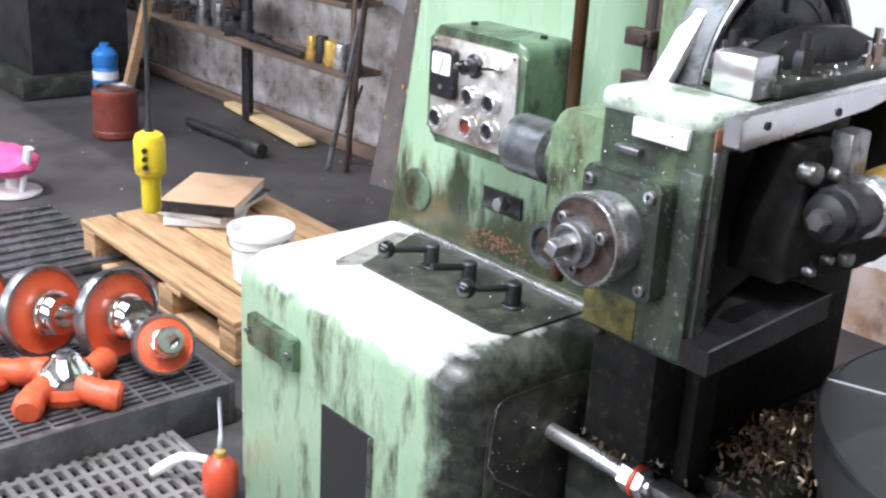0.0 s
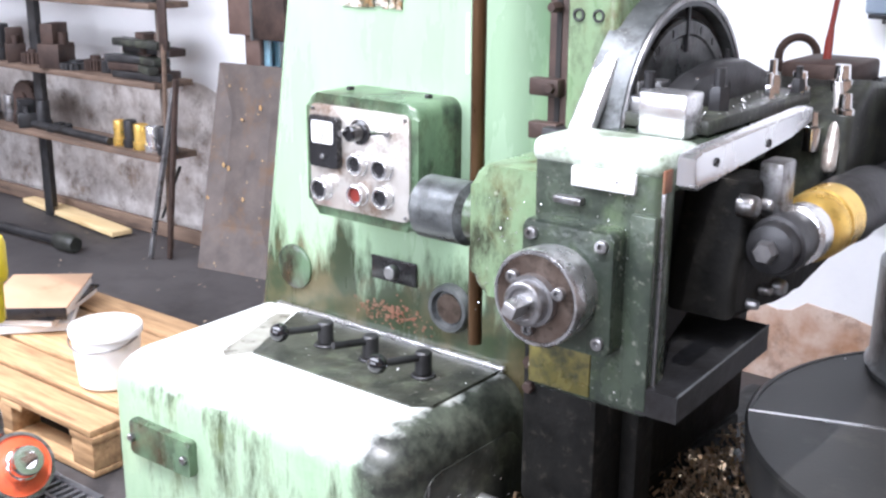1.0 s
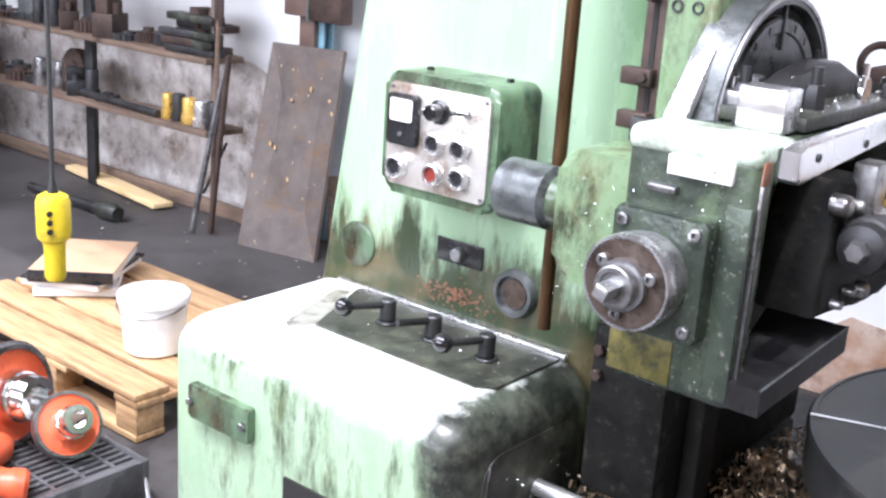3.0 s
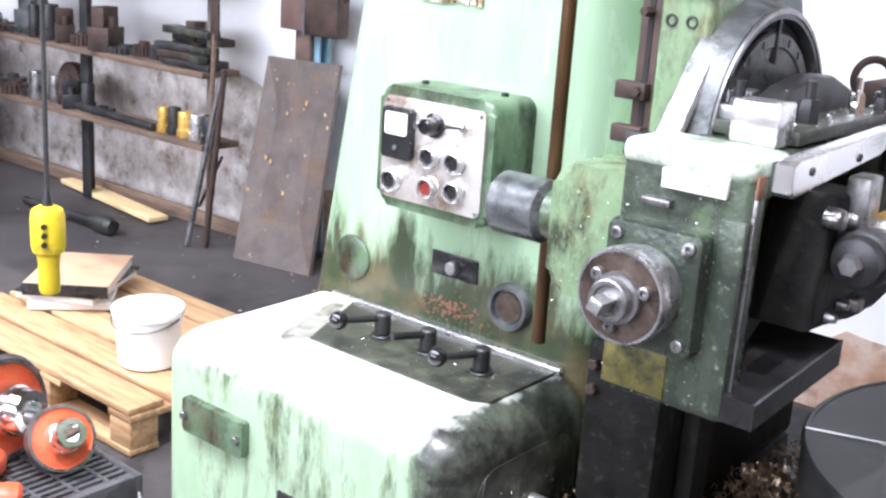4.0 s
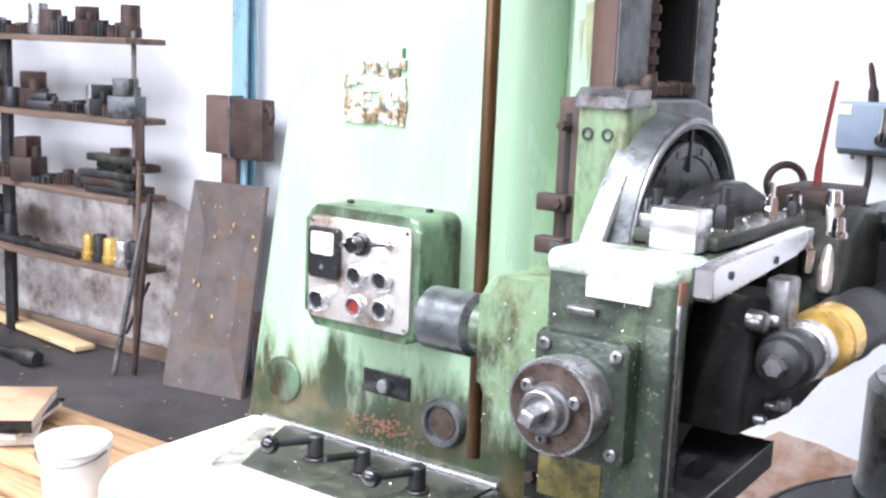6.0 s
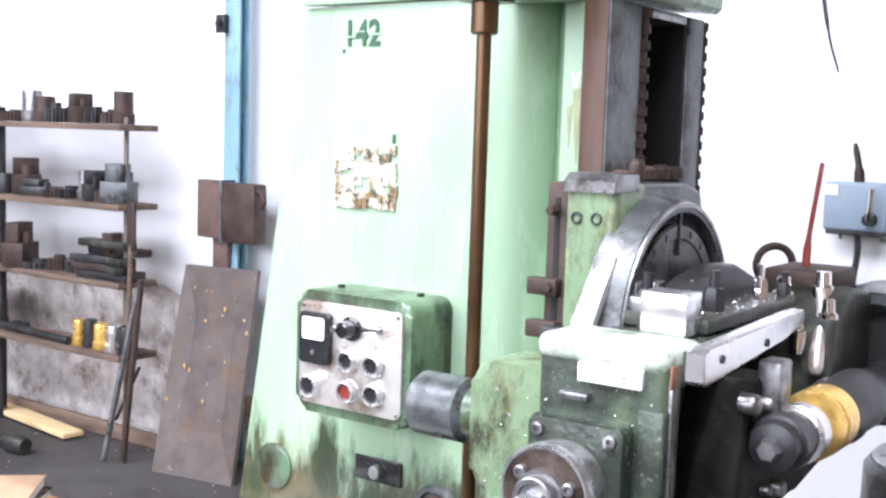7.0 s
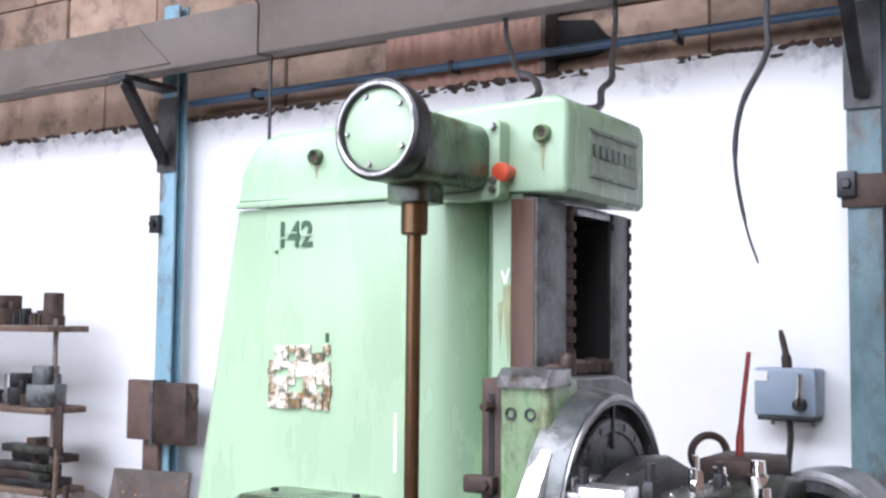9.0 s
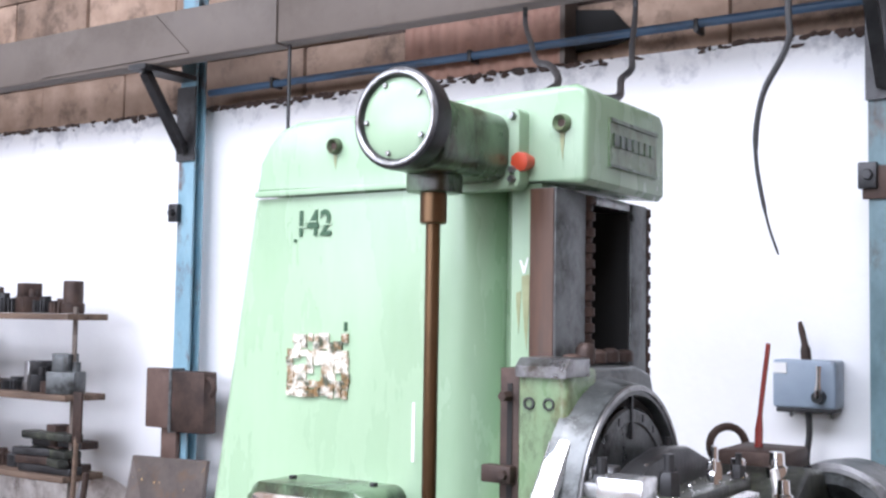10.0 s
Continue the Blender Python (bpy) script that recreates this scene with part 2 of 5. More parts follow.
M_GREYBOX = mat("blue_grey_enamel_box", (0.24, 0.30, 0.37), (0.30, 0.36, 0.43), 6, 0.38, 0, 0.05, 60, (0.14, 0.13, 0.13), 0.22, 8)
M_TABLE = mat("machined_grey_table_top", (0.042, 0.042, 0.041), (0.072, 0.072, 0.07), 5, 0.45, 0.4, 0.05, 120, (0.12, 0.115, 0.10), 0.3, 3)
M_GREYM = mat("grey_painted_casting", (0.055, 0.061, 0.062), (0.15, 0.16, 0.162), 12, 0.34, 0.35, 0.25, 80, (0.018, 0.018, 0.016), 0.46, 14, speck=((0.26, 0.26, 0.25), 0.64))
M_GREYG = mat("dull_grey_expanded_metal", (0.24, 0.225, 0.215), (0.46, 0.445, 0.43), 9, 0.36, 0.45, 0.15, 80, (0.07, 0.06, 0.05), 0.35, 9, speck=((0.62, 0.60, 0.56), 0.64))
M_CABLE = mat("black_rubber_cable", (0.018, 0.018, 0.02), (0.04, 0.04, 0.04), 10, 0.5, 0, 0.05, 70)
M_CHIPS = mat("brass_and_steel_chips", (0.30, 0.19, 0.09), (0.55, 0.45, 0.34), 60, 0.35, 0.85, 0.3, 120)
M_STENCIL = mat("dark_green_stencil_paint", (0.02, 0.07, 0.03), (0.03, 0.09, 0.04), 20, 0.5, 0, 0)
M_PATCH = mat("remains_of_torn_label", (0.70, 0.66, 0.56), (0.80, 0.77, 0.68), 30, 0.7, 0, 0.3, 90, (0.20, 0.115, 0.04), 0.72, 30, stain2=(0.05, 0.06, 0.035))
M_PIPE = mat("dark_blue_pipe_paint", (0.035, 0.075, 0.14), (0.06, 0.12, 0.20), 9, 0.5, 0, 0.1, 50, (0.03, 0.028, 0.027), 0.4, 4, (0.6, 4, 4))
M_SADDLE = mat("oil_dulled_green_paint", (0.13, 0.20, 0.105), (0.23, 0.32, 0.19), 9, 0.3, 0, 0.18, 50, (0.035, 0.042, 0.022), 0.52, 9, (1.4, 1.4, 0.7), 0.15, stain2=(0.09, 0.08, 0.03), speck=((0.32, 0.36, 0.27), 0.64))
# Shade put into the colour: near-black for cavities, gaps and openings.
M_VOID = mat("painted_shade_black", (0.008, 0.008, 0.008), (0.014, 0.013, 0.012), 5, 0.8, 0, 0)
M_REDP = mat("flaking_red_lead_patch", (0.20, 0.065, 0.035), (0.20, 0.11, 0.06), 30, 0.5, 0, 0.2, 60)
M_PINK = mat("pink_fabric", (0.70, 0.08, 0.25), (0.80, 0.14, 0.34), 9, 0.8, 0, 0.2, 60)


# ---- building helpers ----
def finish(bm, angle=34):
    bmesh.ops.recalc_face_normals(bm, faces=bm.faces)
    lim = radians(angle)
    for fc in bm.faces:
        fc.smooth = True
    for e in bm.edges:
        e.smooth = e.calc_face_angle(0.0) < lim if len(e.link_faces) == 2 else False


def root_of(ob):
    while ob.parent:
        ob = ob.parent
    return ob


def part(name, bm, material, parent=None, label=""):
    finish(bm)
    if parent is not None:
        bm.transform(root_of(parent).matrix_basis.inverted())
    me = bpy.data.meshes.new(name)
    bm.to_mesh(me)
    bm.free()
    me.materials.append(material)
    ob = new(name, me)
    if parent is not None:
        ob.parent = parent
    if label:
        ob["label"] = label
    return ob


def thing(name, at, label, category, group="", turn=0):
    ob = new(name)
    ob.matrix_basis = pose(*at, 0, 0, turn)
    ob.empty_display_size = 0.1
    return tagged(ob, label, category, group)


def nb():
    return bmesh.new()


def bx(bm, x0, x1, y0, y1, z0, z1, bev=0.0, seg=2, m=None):
    v = [bm.verts.new((x, y, z)) for x in (x0, x1) for y in (y0, y1) for z in (z0, z1)]
    fs = [bm.faces.new([v[i] for i in f]) for f in ((0, 1, 3, 2), (4, 6, 7, 5), (0, 4, 5, 1), (2, 3, 7, 6), (0, 2, 6, 4), (1, 5, 7, 3))]
    made = v
    if bev:
        es = list({e for f in fs for e in f.edges})
        r = bmesh.ops.bevel(bm, geom=es, offset=bev, segments=seg, profile=0.5, affect="EDGES")
        made = list({w for f in r["faces"] for w in f.verts} | {w for w in v if w.is_valid})
    if m is not None:
        bmesh.ops.transform(bm, matrix=m, verts=made)
    return bm


def box(*a, **k):
    return bx(nb(), *a, **k)


def frame_of(a, b):
    a, b = Vector(a), Vector(b)
    return Matrix.Translation(a) @ (b - a).to_track_quat("Z", "Y").to_matrix().to_4x4(), (b - a).length


def lathe(bm, a, b, prof, seg=28, ring=False):
    """Turns a profile of (share of the way from a to b, radius) round the axis a-b."""
    m, ln = frame_of(a, b)
    rings = []
    for s, r in prof:
        rings.append([bm.verts.new(m @ Vector((r * math.cos(2 * math.pi * i / seg), r * math.sin(2 * math.pi * i / seg), s * ln))) for i in range(seg)])
    for p, q in zip(rings, rings[1:]):
        for i in range(seg):
            bm.faces.new((p[i], p[(i + 1) % seg], q[(i + 1) % seg], q[i]))
    if ring:
        for i in range(seg):
            bm.faces.new((rings[-1][i], rings[-1][(i + 1) % seg], rings[0][(i + 1) % seg], rings[0][i]))
    else:
        bm.faces.new(rings[0][::-1])
        bm.faces.new(rings[-1])
    return bm


def cyl(bm, a, b, r, r2=None, seg=24, bev=0.0):
    r2 = r if r2 is None else r2
    ln = (Vector(b) - Vector(a)).length
    e = min(bev / ln, 0.45) if bev else 0
    prof = [(0, r - bev), (e, r), (1 - e, r2), (1, r2 - bev)] if bev else [(0, r), (1, r2)]
    return lathe(bm, a, b, prof, seg)


def prism(bm, pts, plane, lo, hi, bev=0.0, seg=2):
    """Extrudes an outline. plane: 'xy', 'xz' or 'yz'; lo to hi along the third axis."""
    def p3(u, w, h):
        return {"xy": (u, w, h), "xz": (u, h, w), "yz": (h, u, w)}[plane]
    a = [bm.verts.new(p3(*p, lo)) for p in pts]
    b = [bm.verts.new(p3(*p, hi)) for p in pts]
    n = len(pts)
    fs = [bm.faces.new(a), bm.faces.new(b[::-1])] + [bm.faces.new((a[i], b[i], b[(i + 1) % n], a[(i + 1) % n])) for i in range(n)]
    if bev:
        es = list({e for f in fs[:2] for e in f.edges})
        bmesh.ops.bevel(bm, geom=es, offset=bev, segments=seg, profile=0.5, affect="EDGES")
    return bm


def tube(bm, pts, r, seg=10, smooth=6):
    P = [Vector(p) for p in pts]
    if smooth and len(P) > 2:
        Q = []
        E = [P[0] * 2 - P[1]] + P + [P[-1] * 2 - P[-2]]
        for i in range(1, len(E) - 2):
            for k in range(smooth):
                t = k / smooth
                a, b, c, d = E[i - 1], E[i], E[i + 1], E[i + 2]
                Q.append(0.5 * (2 * b + (c - a) * t + (2 * a - 5 * b + 4 * c - d) * t * t + (3 * b - a - 3 * c + d) * t ** 3))
        P = Q + [P[-1]]
    rings = []
    side = None
    for i, p in enumerate(P):
        d = (P[min(i + 1, len(P) - 1)] - P[max(i - 1, 0)]).normalized()
        if side is None:
            side = d.orthogonal().normalized()
        side = (side - d * side.dot(d)).normalized()
        up = d.cross(side)
        rr = r[i * (len(r) - 1) // max(1, len(P) - 1)] if isinstance(r, (list, tuple)) else r
        rings.append([bm.verts.new(p + (side * math.cos(2 * math.pi * k / seg) + up * math.sin(2 * math.pi * k / seg)) * rr) for k in range(seg)])
    for p, q in zip(rings, rings[1:]):
        for k in range(seg):
            bm.faces.new((p[k], p[(k + 1) % seg], q[(k + 1) % seg], q[k]))
    bm.faces.new(rings[0][::-1])
    bm.faces.new(rings[-1])
    return bm


def loft(bm, rings):
    vs = [[bm.verts.new(p) for p in ring] for ring in rings]
    n = len(vs[0])
    for p, q in zip(vs, vs[1:]):
        for k in range(n):
            bm.faces.new((p[k], p[(k + 1) % n], q[(k + 1) % n], q[k]))
    bm.faces.new(vs[0][::-1])
    bm.faces.new(vs[-1])
    return bm


def ball(bm, c, r, seg=20):
    n = 12
    return lathe(bm, (c[0], c[1], c[2] - r), (c[0], c[1], c[2] + r),
                 [((1 - math.cos(math.pi * i / n)) / 2, max(1e-4, r * math.sin(math.pi * i / n))) for i in range(n + 1)], seg)


def rounded(x0, x1, z0, z1, r, n=5):
    pts = []
    for cx, cz, a0 in ((x1 - r, z0 + r, -90), (x1 - r, z1 - r, 0), (x0 + r, z1 - r, 90), (x0 + r, z0 + r, 180)):
        for i in range(n + 1):
            a = radians(a0 + 90 * i / n)
            pts.append((cx + r * math.cos(a), cz + r * math.sin(a)))
    return pts


def hexbolt(bm, a, b, r):
    return lathe(bm, a, b, [(0, r), (0.8, r), (1, r * 0.8)], 6)


# ---- setting ----
def struct(name, bm, material, label, category):
    return tagged(part(name, bm, material), label, category, kind="structure")


bm = nb()
N = 70
gx = [-9 + 13.0 * i / N for i in range(N + 1)]
gy = [-5.2 + 8.9 * j / N for j in range(N + 1)]
gv = [[bm.verts.new((x, y, 0.006 * (noise.noise((x * 1.3, y * 1.3, 0.3)) - 0.4) - 0.002)) for y in gy] for x in gx]
for i in range(N):
    for j in range(N):
        bm.faces.new((gv[i][j], gv[i + 1][j], gv[i + 1][j + 1], gv[i][j + 1]))
struct("floor", bm, M_FLOOR, "dark oily uneven concrete workshop floor with grit", "floor")
WY = 3.6
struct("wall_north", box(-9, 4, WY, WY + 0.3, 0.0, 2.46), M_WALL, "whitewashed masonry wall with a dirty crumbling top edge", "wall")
# South and east walls are unseen; their dark tone cuts bounced light.
struct("wall_south", box(-9, 4, -5.5, -5.2, 0, 5.0), M_BLOCK, "unseen workshop wall, dark brown to cut bounced light", "wall")
struct("wall_west", box(-9.3, -9, -5.2, WY, 0, 5.0), M_STONE, "dark dirty masonry end wall", "wall")
struct("wall_east", box(4, 4.3, -5.2, WY, 0, 5.0), M_BLOCK, "unseen workshop wall, dark brown to cut bounced light", "wall")
# Unseen roof, dark to cut bounced light, open for the skylight.
bm = nb()
bx(bm, -9.3, 4.3, -5.5, -2.25, 4.85, 5.0)
bx(bm, -9.3, 4.3, 0.45, WY + 0.6, 4.85, 5.0)
bx(bm, -9.3, -8.1, -2.25, 0.45, 4.85, 5.0)
bx(bm, 1.7, 4.3, -2.25, 0.45, 4.85, 5.0)
struct("ceiling", bm, M_BEAM, "unseen grey roof slab with a long skylight opening, dark to cut bounced light", "ceiling")
# bare masonry where the plaster has come off low on the wall, as a thin rough skin with a ragged top
M_STONE2 = mat("orange_brown_damp_masonry", (0.40, 0.22, 0.13), (0.62, 0.50, 0.42), 8, 0.9, 0, 0.6, 26, (0.22, 0.13, 0.09), 0.35, 6)


def bare_base(name, x0, x1, height, material, label):
    bm = nb()
    n = int((x1 - x0) / 0.05)
    top = []
    for i in range(n + 1):
        x = x0 + (x1 - x0) * i / n
        top.append((x, height + 0.07 * noise.noise((x * 3.1, 0.2, 0)) + 0.04 * noise.noise((x * 11, 4, 0))))
    a = [bm.verts.new((x, WY - 0.012 - 0.006 * noise.noise((x * 9, 7, 1)), 0.0)) for x, h in top]
    b = [bm.verts.new((x, WY - 0.012 - 0.006 * noise.noise((x * 9, 2, 1)), h * 0.6)) for x, h in top]
    c = [bm.verts.new((x, WY - 0.004, h)) for x, h in top]
    d = [bm.verts.new((x, WY + 0.02, h + 0.004)) for x, h in top]
    for i in range(n):
        for p, q in ((a, b), (b, c), (c, d)):
            bm.faces.new((p[i], p[i + 1], q[i + 1], q[i]))
    struct(name, bm, material, label, "wall base")


bare_base("wall_base_1", -9.0, -4.0, 0.73, M_STONE, "bare dirty masonry where plaster has fallen off the wall")
bare_base("wall_base_2", -4.0, 4.0, 0.27, M_STONE2, "orange-brown damp masonry at the foot of the wall")
# crumbling dark top edge of the whitewash
bm = nb()
random.seed(5)
for i in range(900):
    x = random.uniform(-7.0, 0.8)
    if noise.noise((x * 1.7, 3.0, 0)) < random.uniform(-0.5, 0.15):
        continue
    w, h = random.uniform(0.006, 0.03), random.uniform(0.003, 0.012)
    zc = 2.462 - abs(random.gauss(0, 0.011))
    bmesh.ops.create_icosphere(bm, subdivisions=1, radius=1, matrix=Matrix.Translation((x, WY - 0.001, zc)) @ Matrix.Diagonal((w, 0.008, h, 1)))
for v in bm.verts:
    v.co += Vector((0.006, 0.001, 0.006)) * noise.noise(v.co * 60)
tagged(part("plaster_damage", bm, M_RUSTD), "dark crumbs and chips along the wall's top edge", "plaster damage", kind="stuff")

# upper wall of brown blocks set back above the ledge
upper = struct("wall_upper", box(-9, 4, WY + 0.16, WY + 0.4, 2.46, 5.0), M_RUSTD, "brown block wall set back above the whitewash", "wall")
blk_me = {}
random.seed(17)
zb = 2.47
for row in range(5):
    xb = -7.4 + 0.19 * (row % 2)
    while xb < 1.0:
        wb = random.choice((0.52, 0.58, 0.64))
        if row > 1 or not (-2.62 < xb + wb / 2 < -1.75):
            if wb not in blk_me:
                m0 = box(0.006, wb - 0.006, -0.03, 0.06, 0.005, 0.235, 0.008)
                finish(m0)
                blk_me[wb] = bpy.data.meshes.new("wall_block")
                m0.to_mesh(blk_me[wb])
                m0.free()
                blk_me[wb].materials.append(M_BLOCK)
            ob = new("wall_block", blk_me[wb])
            ob.location = (xb, WY + 0.13 + random.uniform(-0.008, 0.008), zb)
            ob.parent = upper
        xb += wb
    zb += 0.24
# Flat black shape before the blocks paints a gap's shade.
part("gap_shade_shape", prism(nb(), [(-1.82, 2.52), (-1.66, 2.53), (-1.56, 2.56), (-1.62, 2.60), (-1.67, 2.66), (-1.82, 2.68)], "xz", WY + 0.075, WY + 0.09), M_VOID, upper, "flat black shape painting the shade of a gap between blocks")
corr_m = nb()
pts = []
for i in range(73):
    x = -2.56 + 0.72 * i / 72
    pts.append((x, WY + 0.02 + 0.011 * max(-0.6, min(0.6, math.sin(2 * math.pi * i / 8)))))
pts += [(-1.84, WY + 0.1), (-2.56, WY + 0.1)]
prism(corr_m, pts, "xy", 2.465, 2.85)
tagged(part("corrugated_panel", corr_m, M_CORR), "red-brown corrugated metal sheet closing an opening", "metal panel", kind="structure")
struct("panel_edge", box(-1.845, -1.825, WY - 0.005, WY + 0.1, 2.465, 2.8), M_BEAM, "pale upright edge strip of the opening", "trim")

# long painted beam under the roof, on brackets of the pillars
beam = thing("overhead_beam", (-2.5, 3.2, 2.55), "long grey-beige painted box beam with stepped seams", "beam")
bm = nb()
bx(bm, -9.0, -2.88, 3.2, 3.29, 2.578, 2.79, 0.006)
part("beam_section", bm, M_BEAM, beam)
part("beam_section", box(-2.872, 4.0, 3.2, 3.29, 2.583, 2.795, 0.006), M_BEAM, beam)
part("cover_plate", prism(nb(), [(-4.3, 2.59), (-3.35, 2.6), (-3.55, 2.78), (-4.02, 2.78)], "xz", 3.192, 3.199), M_BEAM, beam, "faded trapezoid cover plate")


def pillar(at, material, label, w=0.05, dp=0.11):
    p = thing("steel_pillar", at, label, "pillar", "steel pillars along the wall")
    x, y, z = at
    bm = nb()
    bx(bm, x - w, x + w, y, y + 0.012, 0, 2.95, 0.002)
    bx(bm, x - 0.008, x + 0.008, y + 0.012, y + dp - 0.012, 0, 2.95)
    bx(bm, x - w, x + w, y + dp - 0.012, y + dp, 0, 2.95, 0.002)
    part("h_section", bm, material, p)
    bm = nb()
    tube(bm, [(x, y - 0.02, 2.24), (x, y - 0.25, 2.55)], 0.028, 4, 0)
    bx(bm, x - 0.05, x + 0.05, y - 0.3, y, 2.555, 2.577)
    bx(bm, x - 0.055, x + 0.055, y - 0.012, y - 0.001, 2.2, 2.53)
    part("bracket", bm, M_DARK, p, "dark triangular beam bracket")
    bm = nb()
    bx(bm, x - 0.075, x - 0.02, y - 0.03, y - 0.001, 1.93, 2.01, 0.004)
    hexbolt(bm, (x - 0.045, y - 0.03, 1.97), (x - 0.045, y - 0.05, 1.97), 0.017)
    part("clamp", bm, M_DARK, p, "rusty bolted clamp")
    return p


pillar((-3.628, 3.465, 0), M_BLUEP, "peeling light blue steel pillar with rust", 0.047, 0.065)
pr = pillar((-0.68, 3.465, 0), M_BLUEP2, "dull teal blue rusted steel pillar beside the switch box")
bm = nb()
bx(bm, -0.745, -0.615, 3.452, 3.463, 1.9, 2.0, 0.002)
part("patch_plate", bm, M_RUSTD, pr, "rusty patch plate")
pk = thing("conduit_pipe", (-2, 3.5, 2.5), "thin blue painted conduit pipe along the wall top", "pipe")
bm = nb()
cyl(bm, (-3.58, 3.55, 2.515), (-0.75, 3.55, 2.535), 0.016, seg=12)
part("tube", bm, M_PIPE, pk)
for x in (-3.2, -2.2, -1.3):
    part("pipe_clip", box(x - 0.008, x + 0.008, 3.530, 3.6, 2.50, 2.545, 0.003), M_DARK, pk)

# dangling cables
for nm, pts, r in (("hanging_cable", [(-2.85, 3.25, 2.58), (-2.85, 3.25, 2.2), (-2.848, 3.25, 1.8), (-2.84, 3.26, 1.4)], 0.007),
                   ("hanging_cable", [(-1.798, 3.25, 2.6), (-1.79, 3.24, 2.52), (-1.58, 2.9, 2.36), (-1.45, 2.7, 2.25), (-1.30, 2.5, 2.18), (-1.12, 2.2, 2.06), (-1.08, 2.0, 1.98), (-1.08, 1.98, 1.925)], 0.009),
                   ("hanging_cable", [(-1.395, 3.25, 2.6), (-1.39, 3.24, 2.5), (-1.25, 2.9, 2.3), (-1.117, 2.6, 2.172), (-1.10, 2.5, 2.123), (-0.97, 2.2, 2.015), (-0.94, 2.0, 1.97), (-0.94, 1.97, 1.925)], 0.009),
                   ("hanging_cable", [(-0.64, 2.5, 4.86), (-0.66, 2.5, 3.0), (-0.685, 2.5, 2.30), (-0.685, 2.5, 2.17), (-0.745, 2.5, 2.05), (-0.762, 2.5, 1.92), (-0.738, 2.5, 1.77), (-0.71, 2.5, 1.68)], [0.008, 0.008, 0.008, 0.008, 0.007, 0.005, 0.003, 0.002])):
    c = thing(nm, pts[-1], "black rubber cable hanging down over the machine", "cable", "hanging cables")
    part("cord", tube(nb(), pts, r, 8), M_CABLE, c)

# ---- gear hobbing machine ----
FY = 1.69
M_PLATE = mat("oily_brown_green_plate", (0.020, 0.022, 0.018), (0.07, 0.074, 0.056), 14, 0.36, 0.2, 0.4, 60, (0.12, 0.14, 0.095), 0.38, 11, spread=0.2, stain2=(0.05, 0.045, 0.03), speck=((0.20, 0.20, 0.17), 0.61))
# Greasy iron, darkened and with gloss cut for shade under the hob head.
M_DARKM = mat("shade_darkened_greasy_iron", (0.005, 0.005, 0.0045), (0.014, 0.0135, 0.012), 18, 0.55, 0.0, 0.4, 60, (0.05, 0.045, 0.036), 0.22, 30)
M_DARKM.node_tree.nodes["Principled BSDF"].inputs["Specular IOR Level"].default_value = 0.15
M_REDD = mat("dark_red_paint", (0.15, 0.018, 0.012), (0.22, 0.03, 0.02), 12, 0.4, 0, 0.05)
mach = thing("gear_hobbing_machine", (-1.1, 1.9, 0.0), "large pale green gear hobbing machine with grimy oily lower body", "machine")


def xl(z):
    return -1.755 + (z - 0.7) * 0.16


def outline(z):
    """Plan of the column at height z: slanting side to the left, hollow beside the slideways."""
    q = [(xl(z) + 0.05, FY), (-1.07, FY)]
    for i in range(1, 7):
        a = math.pi / 2 * i / 6
        q.append((-1.07 + 0.075 * math.sin(a), FY + 0.075 * (1 - math.cos(a))))
    q += [(-0.965, FY + 0.06), (-0.955, FY + 0.02), (-0.945, FY + 0.006), (-0.885, FY + 0.006), (-0.885, 1.80), (-1.0, 1.80), (-1.0, 1.968), (-0.885, 1.968), (-0.885, 2.055), (xl(z) + 0.05, 2.055)]
    for i in range(0, 5):
        a = math.pi / 2 * i / 4
        q.append((xl(z) + 0.05 - 0.05 * math.sin(a), 2.005 + 0.05 * math.cos(a)))
    for i in range(0, 4):
        a = math.pi / 2 * i / 4
        q.append((xl(z) + 0.05 - 0.05 * math.cos(a), FY + 0.05 - 0.05 * math.sin(a)))
    return q


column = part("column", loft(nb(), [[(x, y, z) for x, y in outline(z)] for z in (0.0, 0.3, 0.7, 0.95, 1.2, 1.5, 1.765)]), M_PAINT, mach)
# head cover: rounded at the far top corner, overhanging the slideways
hp = []
for i in range(7):
    a = radians(90 + 78 * i / 6)
    hp.append((-1.442 + 0.10 * math.cos(a), 1.816 + 0.10 * math.sin(a)))
hp += [(xl(1.77) + 0.028, 1.774), (-0.955, 1.774), (-0.90, 1.768), (-0.80, 1.758), (-0.79, 1.768), (-0.79, 1.905), (-0.797, 1.925), (-0.815, 1.935)]
head = part("head_cover", prism(nb(), hp, "xz", FY - 0.008, 2.025, 0.010, 3), M_PAINT, mach)
part("seam_strip", box(xl(1.77) + 0.030, -1.06, FY - 0.012, FY + 0.01, 1.768, 1.780, 0.002), M_PAINT, head)
for x, z in ((-1.343, 1.861), (-0.838, 1.866)):
    bm = nb()
    lathe(bm, (x, FY - 0.009, z), (x, FY - 0.022, z), [(0, 0.017), (0.7, 0.016), (1, 0.013), (0.6, 0.009), (0.2, 0.006)], 20)
    part("lifting_socket", bm, M_SADDLE, head, "green threaded lifting socket")
    part("socket_hole", cyl(nb(), (x, FY - 0.010, z), (x, FY - 0.0135, z), 0.0085, seg=16), M_RUSTD, head)
bm = nb()
lathe(bm, (-0.905, FY - 0.005, 1.802), (-0.905, FY - 0.045, 1.798), [(0, 0.013), (0.5, 0.014), (0.55, 0.017), (0.95, 0.017), (1, 0.013)], 18)
part("red_plug", bm, M_RED, head, "red plastic plug")
